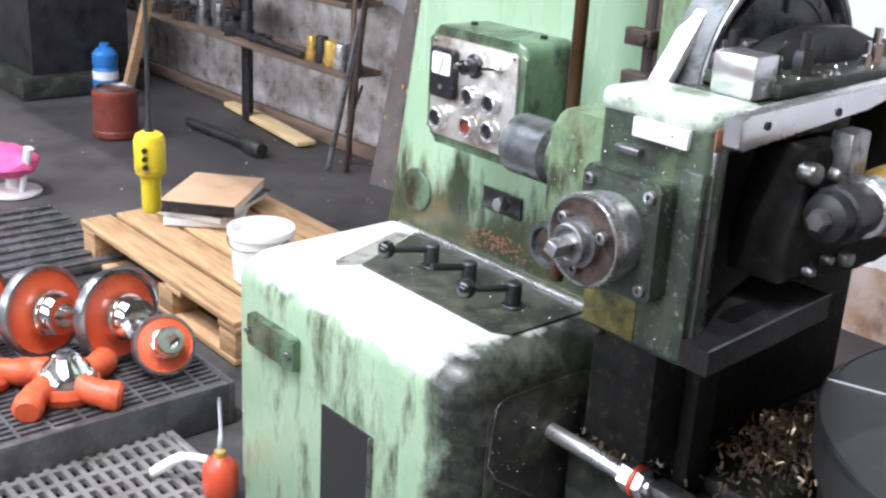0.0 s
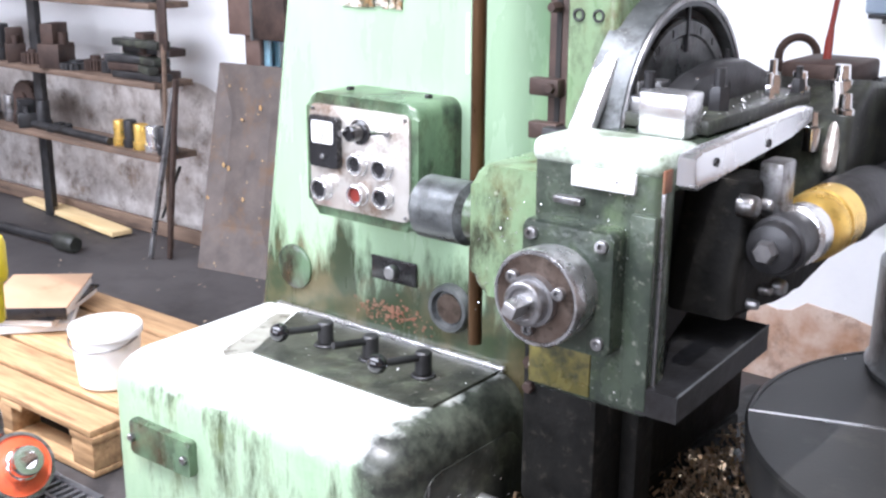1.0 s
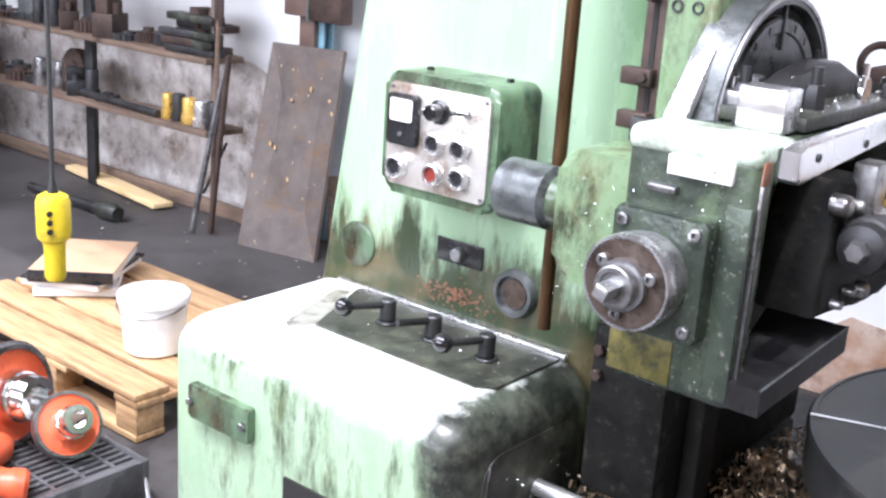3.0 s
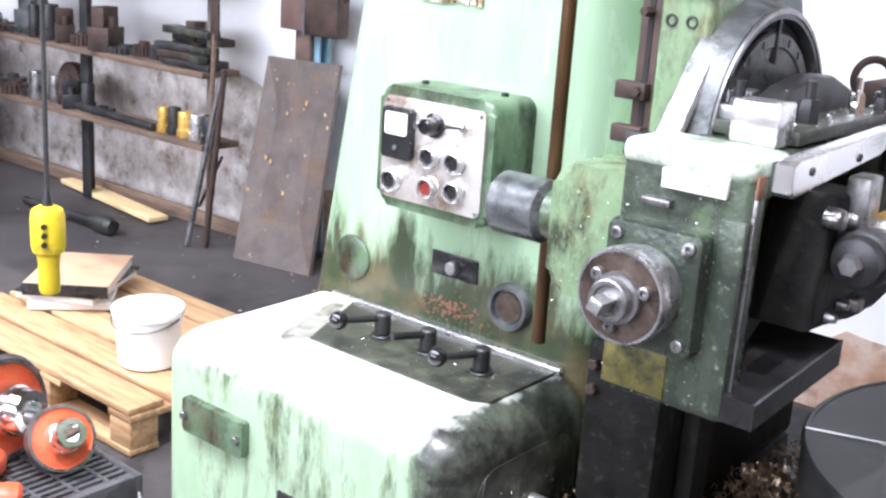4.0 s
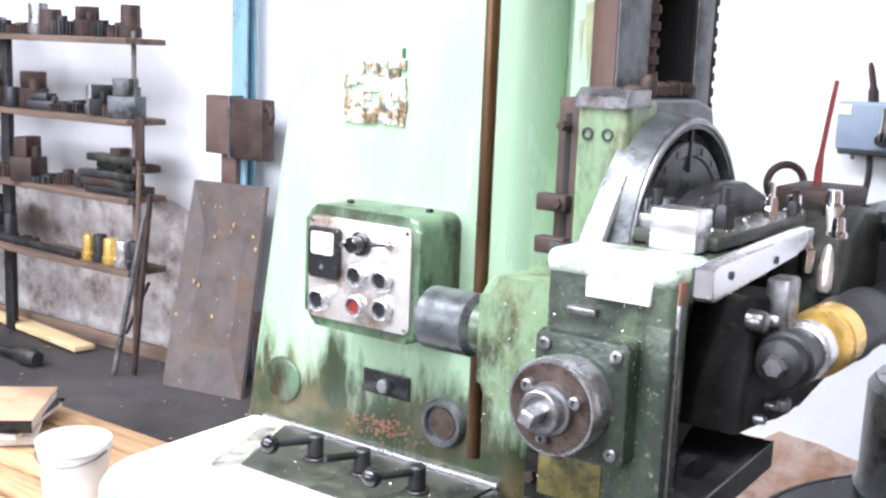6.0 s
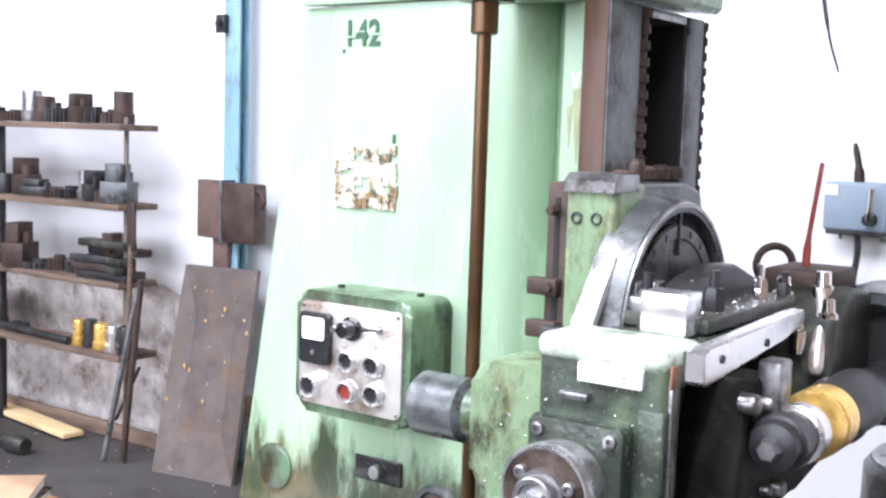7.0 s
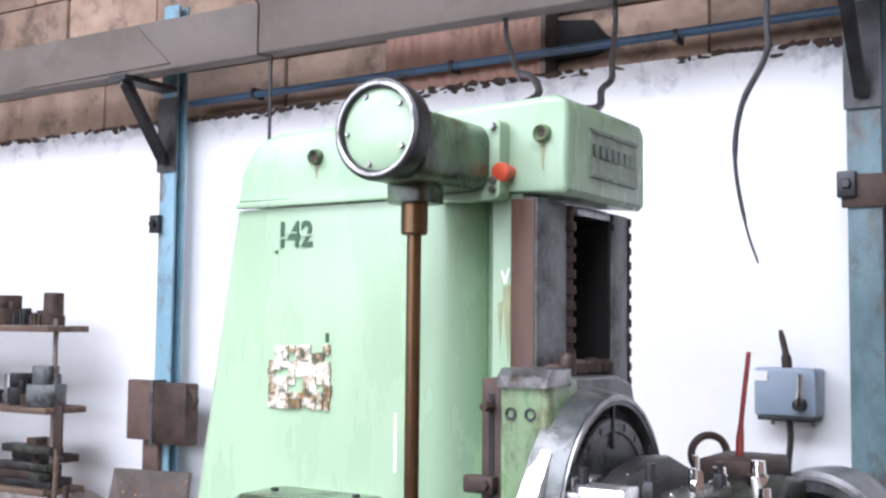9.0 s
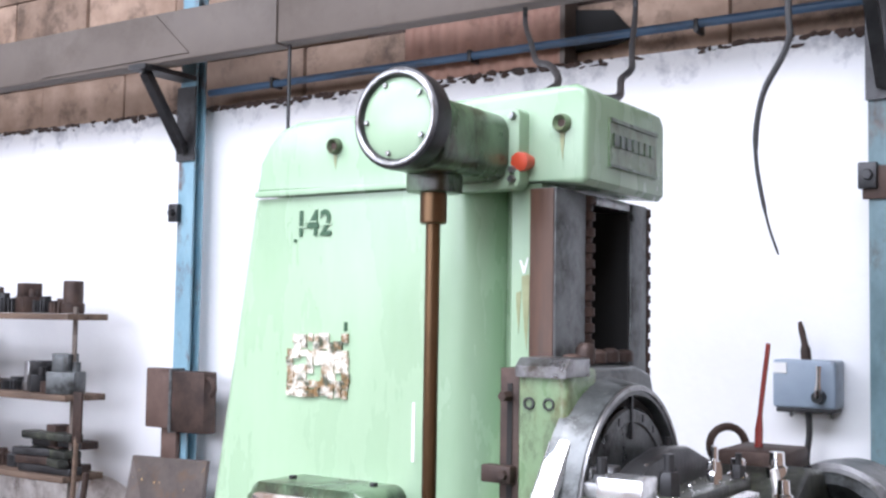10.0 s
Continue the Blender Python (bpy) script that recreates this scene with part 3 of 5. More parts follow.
# maker's plate on the end of the head: frame and unreadable bars
plate = part("maker_plate", prism(nb(), [(1.765, 1.797), (1.975, 1.797), (1.975, 1.885), (1.765, 1.885)], "yz", -0.790, -0.7865), M_SADDLE, head, "green-painted maker's plate with illegible raised bars")
part("plate_frame", box(-0.7865, -0.783, 1.765, 1.975, 1.878, 1.885), M_PAINT_D, plate)
part("plate_frame", box(-0.7865, -0.783, 1.765, 1.975, 1.797, 1.802), M_PAINT_D, plate)
for k in range(7):
    y = 1.778 + k * 0.027
    part("raised_bar", box(-0.7865, -0.783, y, y + 0.02, 1.835, 1.858), M_PAINT_D, plate)

# stencilled number, built-in font
cu = bpy.data.curves.new("machine_number", "FONT")
cu.body, cu.size, cu.extrude, cu.space_character = "142", 0.072, 0.0006, 1.06
cu.offset = 0.0016
tmp = bpy.data.objects.new("tmp", cu)
scene.collection.objects.link(tmp)
me = bpy.data.meshes.new_from_object(tmp.evaluated_get(bpy.context.evaluated_depsgraph_get()))
bpy.data.objects.remove(tmp)
me.transform(pose(-1.449, FY - 0.002, 1.686, 90, 0, 0) @ Matrix.Diagonal((0.84, 1, 1, 1)))
me.transform(mach.matrix_basis.inverted())
me.materials.append(M_STENCIL)
num = new("stencilled_number", me)
num.parent = column
for x, z, w, h in ((-1.430, 1.702, 0.022, 0.003), (-1.409, 1.712, 0.030, 0.003), (-1.369, 1.706, 0.030, 0.003)):
    part("stencil_bridge", box(x - w / 2, x + w / 2, FY - 0.0032, FY - 0.001, z, z + h), M_PAINT, num)
num["label"] = "number 142 stencilled in dark green paint"
# torn label remains
bm = nb()
random.seed(11)
for i in range(9):
    for j in range(8):
        if random.random() < 0.86:
            x, z = -1.462 + i * 0.0175, 1.364 + j * 0.0155
            e = [random.uniform(-0.003, 0.003) for _ in range(4)]
            bx(bm, x + e[0], x + 0.018 + e[1], FY - 0.003 - random.random() * 0.002, FY + 0.001, z + e[2], z + 0.016 + e[3])
tagged(part("torn_label", bm, M_PATCH, column, "torn white label with brown glue remains"), kind="stuff")
bm = nb()
for x, z, w, h in ((-1.318, 1.495, 0.007, 0.018), (-1.452, 1.673, 0.006, 0.006)):
    bx(bm, x, x + w, FY - 0.0025, FY, z, z + h)
tagged(part("paint_mark", bm, M_STENCIL, column), kind="stuff")
part("white_streak", box(-1.152, -1.146, FY - 0.0015, FY, 1.255, 1.365), M_WHITE, column)
part("black_nameplate", box(-1.39, -1.27, FY - 0.006, FY, 0.812, 0.862, 0.002), M_BLACK, column, "small black nameplate with round knob")
bm = nb()
cyl(bm, (-1.327, FY - 0.005, 0.836), (-1.327, FY - 0.024, 0.836), 0.016, 0.014, 18, 0.002)
part("nameplate_knob", bm, M_STEEL, column)
bm = nb()
lathe(bm, (-1.18, FY + 0.001, 0.79), (-1.18, FY - 0.02, 0.79), [(0, 0.050), (0.6, 0.050), (1, 0.046), (1, 0.038), (0.5, 0.035)], 32)
part("oil_window_ring", bm, M_GREYM, column, "round oil window with steel rim")
part("oil_window", cyl(nb(), (-1.18, FY - 0.004, 0.79), (-1.18, FY - 0.012, 0.79), 0.034, 0.03), M_FACE, column)
part("blind_cover", lathe(nb(), (-1.62, FY + 0.001, 0.79), (-1.62, FY - 0.008, 0.79), [(0, 0.05), (0.6, 0.05), (1, 0.044)], 30), M_PAINT_D, column)
bm = nb()
random.seed(3)
for k in range(150):
    x, z = random.gauss(-1.34, 0.05), random.gauss(0.742, 0.013)
    s = random.uniform(0.0015, 0.0055)
    bmesh.ops.create_icosphere(bm, subdivisions=1, radius=1, matrix=Matrix.Translation((x, FY - 0.0005, z)) @ Matrix.Diagonal((s, 0.0018, s * 0.6, 1)))
tagged(part("paint_flake", bm, M_REDP, column, "flaking red undercoat"), kind="stuff")
# raised ledges between box and rod
for z in (1.02, 1.065):
    part("cast_rib", box(-1.13, -1.0, FY - 0.012, FY, z, z + 0.008, 0.002), M_PAINT, column)

# slideways, racks
for y0, y1, nm in ((1.655, 1.772, "front_slideway"), (1.972, 2.045, "rear_slideway")):
    w = part(nm, box(-0.885, -0.835, y0, y1, 0.62, 1.752, 0.004), M_GREYM, mach, "vertical oiled steel slideway")
    if nm == "front_slideway":
        part("slideway_cover", box(-0.884, -0.838, y0 - 0.004, y0 - 0.0005, 0.62, 1.75, 0.001), M_BROWNWAY, w, "brown oil-stained edge of the slideway")


def rack(x, y, z0, z1, r=0.012):
    prof, n = [], int((z1 - z0) / 0.028)
    for i in range(n):
        s = i / n
        prof += [(s, r * 0.72), (s + 0.3 / n, r * 0.72), (s + 0.36 / n, r), (s + 0.88 / n, r), (s + 0.94 / n, r * 0.72)]
    return lathe(nb(), (x, y, z0), (x, y, z1), prof, 12)


part("lead_screw", rack(-0.848, 1.792, 1.0, 1.752, 0.019), M_RUSTD, mach, "dark greasy lead screw")
part("lead_screw", rack(-0.85, 2.064, 1.0, 1.752, 0.014), M_RUSTD, mach, "dark greasy lead screw")
# Black sheets added inside the green recess stand in for its shade.
part("recess_shade_sheet", box(-0.984, -0.888, 1.801, 1.806, 0.6, 1.752), M_VOID, mach)
part("recess_shade_sheet", box(-0.984, -0.84, 1.962, 1.9715, 0.6, 1.752), M_VOID, mach)
part("recess_back", box(-0.999, -0.985, 1.802, 1.966, 0.6, 1.752), M_VOID, mach, "black sheet for shade at the back of the slideway recess")
part("top_bracket", box(-0.90, -0.838, 1.82, 1.97, 1.735, 1.752, 0.003), M_STEEL, mach)
part("counterweight", box(-0.975, -0.90, 1.86, 1.92, 1.35, 1.58, 0.004), M_SHELF, mach)

# drive gearbox with round cap near the head, and its rod
cx, cz = -0.985, 1.842
gear = part("drive_gearbox", prism(nb(), rounded(-1.05, -0.925, 1.765, 1.885, 0.03), "xz", 1.44, 1.645, 0.004), M_PAINT_D, mach)
part("mount_flange", prism(nb(), rounded(-1.055, -0.905, 1.752, 1.895, 0.012), "xz", 1.647, FY - 0.006, 0.003), M_PAINT, gear)
for x in (-1.043, -0.917):
    for z in (1.768, 1.785, 1.88):
        part("flange_bolt", hexbolt(nb(), (x, 1.648, z), (x, 1.636, z), 0.007), M_STEEL, gear)
bm = nb()
lathe(bm, (cx, 1.445, cz), (cx, 1.385, cz), [(0, 0.066), (0.25, 0.08), (0.8, 0.084), (0.95, 0.082), (1.0, 0.077), (1.0, 0.070), (0.86, 0.066)], 40)
cap = part("cap_rim", bm, M_DARK, gear, "dark rim of the round cap")
part("rim_face", lathe(nb(), (cx, 1.3849, cz), (cx, 1.383, cz), [(0, 0.078), (1, 0.076), (1, 0.072), (0, 0.070)], 40, True), M_STEEL, cap)
part("cap_plate", lathe(nb(), (cx, 1.398, cz), (cx, 1.386, cz), [(0, 0.0665), (0.4, 0.066), (0.7, 0.055), (1, 0.01)], 40), M_PAINT, gear, "green domed cap plate")
for k in range(5):
    a = radians(40 + 72 * k)
    part("cap_screw", hexbolt(nb(), (cx + 0.058 * math.cos(a), 1.394, cz + 0.058 * math.sin(a)), (cx + 0.058 * math.cos(a), 1.386, cz + 0.058 * math.sin(a)), 0.005), M_STEEL, gear)
rx, ry = -0.998, 1.52
part("rod_socket", prism(nb(), rounded(rx - 0.038, rx + 0.038, ry - 0.035, ry + 0.04, 0.012), "xy", 1.735, 1.77, 0.003), M_PAINT_D, gear)
part("rod_collar", cyl(nb(), (rx, ry, 1.682), (rx, ry, 1.737), 0.023, seg=24, bev=0.003), M_ROD, gear, "brown threaded collar")
part("drive_rod", cyl(nb(), (rx, ry, 0.81), (rx, ry, 1.69), 0.0125, seg=20), M_ROD, mach, "long brown vertical drive rod")

# control box
cbox = part("control_box", prism(nb(), rounded(-1.437, -1.155, 0.972, 1.212, 0.028), "xz", 1.535, FY, 0.014, 3), M_PAINT_D, mach)
part("panel", prism(nb(), rounded(-1.422, -1.172, 0.992, 1.192, 0.014), "xz", 1.529, 1.537, 0.002), M_PANEL, cbox, "worn silver control panel")
PY = 1.529
part("meter", prism(nb(), rounded(-1.412, -1.338, 1.073, 1.172, 0.006), "xz", PY - 0.014, PY, 0.003), M_BLACK, cbox, "black square panel meter")
part("meter_dial", prism(nb(), rounded(-1.403, -1.347, 1.120, 1.163, 0.006), "xz", PY - 0.0165, PY - 0.0145), M_WHITE, cbox, "white meter dial")
part("meter_pointer", tube(nb(), [(-1.378, PY - 0.018, 1.123), (-1.366, PY - 0.018, 1.155)], 0.0009, 5, 0), M_BLACK, cbox)
part("meter_screw", hexbolt(nb(), (-1.375, PY - 0.013, 1.095), (-1.375, PY - 0.019, 1.095), 0.005), M_STEEL, cbox)


def push_button(x, z, cap_mat, nm, r=0.0205):
    bm = nb()
    lathe(bm, (x, PY + 0.001, z), (x, PY - 0.019, z), [(0, r + 0.002), (0.12, r + 0.002), (0.14, r), (0.93, r), (1, r - 0.002), (1, r - 0.0045), (0.6, r - 0.006)], 26)
    ring = part("button_bezel", bm, M_BRIGHT, cbox)
    part(nm, cyl(nb(), (x, PY - 0.006, z), (x, PY - 0.0145, z), r - 0.0065, seg=20, bev=0.002), cap_mat, ring)


push_button(-1.387, 1.028, M_BLACK, "button_cap", 0.022)
push_button(-1.293, 1.030, M_REDD, "red_button_cap")
push_button(-1.293, 1.089, M_BLACK, "button_cap")
push_button(-1.231, 1.088, M_BLACK, "button_cap")
push_button(-1.229, 1.034, M_BLACK, "button_cap")
bm = nb()
lathe(bm, (-1.29, PY, 1.150), (-1.29, PY - 0.035, 1.150), [(0, 0.024), (0.15, 0.024), (0.2, 0.017), (0.9, 0.015), (1, 0.012)], 24)
part("selector_knob", bm, M_GLASSY, cbox, "black rotary selector knob")
part("knob_tip", cyl(nb(), (-1.303, PY - 0.03, 1.151), (-1.303, PY - 0.042, 1.151), 0.006), M_CHROME, cbox)
bm = nb()
hexbolt(bm, (-1.222, PY, 1.156), (-1.222, PY - 0.008, 1.156), 0.010)
tube(bm, [(-1.222, PY - 0.006, 1.156), (-1.236, PY - 0.034, 1.158)], [0.0035, 0.006], 10, 0)
part("toggle_switch", bm, M_CHROME, cbox, "chrome toggle switch")
for x, z in ((-1.413, 1.183), (-1.181, 1.183), (-1.181, 1.001), (-1.413, 1.001)):
    part("panel_screw", hexbolt(nb(), (x, PY, z), (x, PY - 0.003, z), 0.004), M_STEEL, cbox)
for x, y in ((-1.38, 1.6), (-1.2, 1.62)):
    part("lid_screw", hexbolt(nb(), (x, y, 1.211), (x, y, 1.219), 0.008), M_DARK, cbox)

cbox.location = (-0.007, 0.027, -0.003)

# lever desk in front of the column
def desk_ring(z, inset):
    r = 0.085
    q = []
    x0, x1, y0, y1 = -1.766 + inset, -0.995 - inset, 1.292 + inset, FY - 0.004
    for cx_, cy_, a0, rr in ((x0 + 0.03, y0 + 0.03, 180, 0.03), (x1 - r, y0 + r, 270, r)):
        for i in range(7):
            a = radians(a0 + 90 * i / 6)
            q.append((cx_ + rr * math.cos(a), cy_ + rr * math.sin(a)))
    q += [(x1, y1), (x0, y1)]
    out = []
    for x, y in q:
        fall = max(0.0, (y - 1.292) / (FY - 1.292))
        out.append((x, y, z + 0.004 * fall))
    return out


rings = [desk_ring(0.0, 0.004), desk_ring(0.09, 0.004), desk_ring(0.1, 0), desk_ring(0.54, 0), desk_ring(0.605, 0.0)]
for i in range(1, 10):
    a = radians(90 * i / 9)
    rings.append(desk_ring(0.605 + 0.08 * math.sin(a), 0.08 * (1 - math.cos(a))))
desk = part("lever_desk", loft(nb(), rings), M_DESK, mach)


def dz(y):
    return 0.685 + 0.004 * (y - 1.292) / (FY - 1.292)


bm = nb()
q = [(-1.50, 1.447), (-1.085, 1.447), (-1.055, 1.475), (-1.055, 1.672), (-1.60, 1.672)]
vs = [bm.verts.new((x, y, dz(y) + 0.004)) for x, y in q]
lo = [bm.verts.new((x, y, dz(y) - 0.01)) for x, y in q]
bm.faces.new(vs)
for i in range(5):
    bm.faces.new((vs[i], lo[i], lo[(i + 1) % 5], vs[(i + 1) % 5]))
part("lever_plate", bm, M_PLATE, desk, "oil-blackened plate under the levers")
smear = nb()
q = [(-1.53, 1.40), (-1.505, 1.452), (-1.604, 1.66), (-1.635, 1.64), (-1.56, 1.42)]
vs = [smear.verts.new((x, y, dz(y) + 0.0012)) for x, y in q]
lo = [smear.verts.new((x, y, dz(y) - 0.004)) for x, y in q]
smear.faces.new(vs)
for i in range(5):
    smear.faces.new((vs[i], lo[i], lo[(i + 1) % 5], vs[(i + 1) % 5]))
part("grease_smear", smear, mat("grey_brown_grease_smear", (0.16, 0.15, 0.12), (0.34, 0.34, 0.29), 22, 0.3, 0, 0.15, 60, (0.10, 0.09, 0.07), 0.4, 14), desk, "grey-brown grease smear")
part("joint_strip", box(-1.67, -1.045, FY - 0.016, FY - 0.002, 0.689, 0.7005, 0.003), M_BRIGHT, desk, "bright worn joint strip")
part("end_cover", prism(nb(), rounded(1.37, 1.665, 0.06, 0.60, 0.05), "yz", -0.997, -0.992, 0.001), M_OILY, desk, "oil-black end cover")
for k, (hx, has_ball) in enumerate(((-1.41, True), (-1.287, False), (-1.152, True))):
    hy = 1.565
    z = dz(hy) + 0.003
    bxp, byp, bzp = hx - 0.026, hy - 0.103, 0.742
    e = 0.82 if k == 1 else 0.9
    lev = part("lever", tube(nb(), [(hx, hy, z + 0.04), (hx + (bxp - hx) * e, hy + (byp - hy) * e, z + 0.04 + (bzp - z - 0.04) * e)], 0.0075, 10, 0), M_DARK, mach, "dark hand lever with ball knob" if has_ball else "dark hand lever without its knob")
    bm = nb()
    cyl(bm, (hx, hy, z), (hx, hy, z + 0.006), 0.024, seg=24, bev=0.002)
    cyl(bm, (hx, hy, z + 0.006), (hx, hy, z + 0.052), 0.0165, seg=20, bev=0.003)
    part("lever_hub", bm, M_DARK, lev)
    if has_ball:
        part("ball_knob", ball(nb(), (bxp, byp, bzp), 0.0195), M_GLASSY, lev, "glossy black ball knob")
part("nameplate", prism(nb(), rounded(-1.685, -1.5, 0.478, 0.552, 0.006), "xz", 1.272, 1.294, 0.004), M_PAINT_D, desk, "greasy raised nameplate block")
for x in (-1.675, -1.512):
    part("nameplate_bolt", hexbolt(nb(), (x, 1.273, 0.515), (x, 1.262, 0.515), 0.009), M_STEEL, desk)
# No opening is cut: this black plate carries the hole's shade.
part("hole_shade_plate", prism(nb(), [(-1.41, 0.17), (-1.24, 0.17), (-1.24, 0.44), (-1.41, 0.44)], "xz", 1.286, 1.296), M_VOID, desk, "flat black plate painting the shade of an open inspection hole")
part("recess_edge", box(-1.242, -1.236, 1.282, 1.296, 0.17, 0.44), M_STEEL, desk)
bm = nb()
tube(bm, [(-0.9925, 1.385, 0.585), (-0.9925, 1.375, 0.47), (-0.9925, 1.40, 0.43), (-0.9925, 1.50, 0.36)], 0.0025, 6, 0)
part("scribed_edge", bm, M_STEEL, desk, "pale worn edge of the cover")
sp = part("spindle", cyl(nb(), (-0.997, 1.538, 0.492), (-0.70, 1.540, 0.49), 0.0165, seg=20, bev=0.003), M_BRIGHT, mach, "bright steel splined shaft end")
part("spindle_nut", hexbolt(nb(), (-0.80, 1.540, 0.491), (-0.75, 1.540, 0.491), 0.030), M_BRIGHT, sp)
part("red_ring", cyl(nb(), (-0.775, 1.540, 0.491), (-0.765, 1.540, 0.491), 0.031), M_RED, sp)
part("crank_square", box(-0.735, -0.66, 1.518, 1.562, 0.471, 0.511, 0.004), M_STEEL, sp)

# saddle on the slideways with the round swivel
saddle = part("saddle", prism(nb(), [(1.52, 1.02), (1.63, 1.02), (1.63, 1.445), (1.54, 1.455), (1.52, 1.435)], "yz", -0.832, -0.742, 0.012, 3), M_SADDLE, mach)
part("swivel_carrier", prism(nb(), [(1.632, 1.02), (1.90, 1.02), (1.90, 1.33), (1.86, 1.43), (1.80, 1.445), (1.632, 1.445)], "yz", -0.834, -0.745, 0.012, 3), M_GREYM, saddle, "dark grey swivel carrier")
part("saddle_cap", prism(nb(), [(1.515, 1.432), (1.6, 1.432), (1.6, 1.463), (1.53, 1.463), (1.515, 1.45)], "yz", -0.835, -0.74, 0.006), M_STEEL, saddle, "grey rounded top cap")
for x in (-0.809, -0.774):
    part("threaded_hole", lathe(nb(), (x, 1.522, 1.391), (x, 1.5175, 1.391), [(0, 0.010), (1, 0.010), (1, 0.007), (0.2, 0.006)], 16), M_DARK, saddle)
gib = part("gib_strip", box(-0.872, -0.835, 1.535, 1.575, 1.0, 1.445, 0.003), M_RUSTD, mach, "rust-brown gib strip with clamps")
# Black strip paints the slot's shade; nothing is cut into the gib.
part("gib_slot", box(-0.857, -0.848, 1.533, 1.537, 1.02, 1.42), M_VOID, gib)
for z in (1.275, 1.205):
    part("gib_clamp", box(-0.895, -0.84, 1.515, 1.538, z - 0.014, z + 0.014, 0.003), M_RUSTD, gib)
for z in (1.40, 1.275, 1.205):
    part("gib_bolt", hexbolt(nb(), (-0.853, 1.53, z), (-0.853, 1.508, z), 0.009), M_RUSTD, gib)
SC = (1.672, 1.210)
bm = nb()
lathe(bm, (-0.755, *SC), (-0.695, *SC), [(0, 0.222), (0.3, 0.218), (0.6, 0.213), (0.95, 0.211), (1, 0.207), (1, 0.192), (0.65, 0.188)], 56)
swivel = part("swivel_housing", bm, M_GREYM, mach, "dark worn steel rim of the swivel")
# Bright plate added for the window-lit flank of the swivel rim.
part("lit_flank_plate", prism(nb(), [(1.496, 1.340), (1.412, 1.226), (1.43, 1.214), (1.512, 1.328)], "yz", -0.764, -0.722, 0.010, 3), M_BRIGHT, swivel, "bright sloping plate standing for the swivel's window-lit flank")
part("rim_edge", lathe(nb(), (-0.697, *SC), (-0.693, *SC), [(0, 0.209), (1, 0.207), (1, 0.200), (0, 0.199)], 56, True), M_STEEL, swivel, "bare worn rim edge")
# Groove bottom coloured black for the shade in it.
part("swivel_groove", lathe(nb(), (-0.725, *SC), (-0.712, *SC), [(0, 0.188), (1, 0.187), (1, 0.174), (0.3, 0.172)], 56), M_VOID, swivel)
bm = nb()
lathe(bm, (-0.72, *SC), (-0.702, *SC), [(0, 0.172), (0.8, 0.172), (1, 0.168), (1, 0.148), (0.85, 0.145), (0.85, 0.05)], 56)
part("swivel_disc", bm, M_GREYM, swivel, "grey swivel disc with turned groove")
bm = nb()
for k in range(9):
    a = radians(20 + 17.5 * k)
    p = (SC[0] + 0.158 * math.cos(a), SC[1] + 0.158 * math.sin(a))
    bx(bm, -0.702, -0.7005, p[0] - 0.002, p[0] + 0.002, p[1] - 0.006, p[1] + 0.006)
tagged(part("scale_mark", bm, M_DARK, swivel), kind="stuff")
part("swivel_pointer", box(-0.706, -0.699, SC[0] - 0.003, SC[0] + 0.003, 1.33, 1.40), M_DARK, swivel)
for y, h in ((1.70, 0.03), (1.745, 0.018), (1.80, 0.02), (1.86, 0.016), (1.65, 0.012)):
    part("saddle_bolt", lathe(nb(), (-0.80, y, 1.45), (-0.80, y, 1.455 + h), [(0, 0.017), (0.7, 0.017), (0.85, 0.014), (1, 0.008)], 14), M_RUSTD, saddle, "brown nut on top of the saddle")

# hob head: block with flange and hand shaft, open to the side
# Paler paint for the hob head's top edge carries the overhead light.
M_PALE = mat("light_paled_paint", (0.38, 0.45, 0.36), (0.58, 0.63, 0.55), 8, 0.3, 0, 0.15, 50, (0.14, 0.18, 0.11), 0.42, 14, speck=((0.12, 0.13, 0.10), 0.64))
hob = part("hob_head", nb(), M_PAINT_B, mach, "grimy green hob head casting with open side")
bm = nb()
bx(bm, -0.735, -0.53, 1.285, 1.335, 0.872, 1.235, 0.02, 4)
bx(bm, -0.735, -0.665, 1.33, 1.98, 0.875, 1.24, 0.008)
bx(bm, -0.70, -0.53, 1.32, 1.62, 1.19, 1.243, 0.008)
finish(bm)
bm.transform(mach.matrix_basis.inverted())
bm.to_mesh(hob.data)
bm.free()
# The cavity's shade is painted on as a black back sheet.
part("cavity_back", box(-0.664, -0.655, 1.331, 1.95, 0.88, 1.19), M_VOID, hob, "inside of the casting, blackened for its shade")
part("worn_edge", box(-0.5345, -0.529, 1.292, 1.297, 0.90, 1.21, 0.001), M_STEEL, hob, "bare worn metal edge")
part("guard_strip", box(-0.570, -0.533, 1.276, 1.286, 0.89, 1.165, 0.003), M_PAINT_B, hob, "oily green strip beside the flange")
part("top_edge", box(-0.736, -0.531, 1.282, 1.40, 1.212, 1.249, 0.015, 4), M_PALE, hob, "rounded top edge, paled for the skylight on it")
part("rust_chip", box(-0.5325, -0.5285, 1.288, 1.31, 1.195, 1.226, 0.0015), M_REDP, hob, "orange rusty chip on the corner")
# Thin raised patch stands for an oil stain on the casting.
part("olive_oil_stain", box(-0.728, -0.625, 1.2825, 1.287, 0.885, 0.955, 0.002), mat("olive_oil_varnish", (0.10, 0.09, 0.025), (0.20, 0.17, 0.05), 14, 0.3, 0.1, 0.2, 60, (0.03, 0.035, 0.02), 0.42, 18), hob, "olive oil-varnish stain on the casting, as a thin patch")
tp = part("type_plate", box(-0.664, -0.567, 1.277, 1.286, 1.190, 1.217, 0.0015), M_WHITE, hob, "small pale type plate")
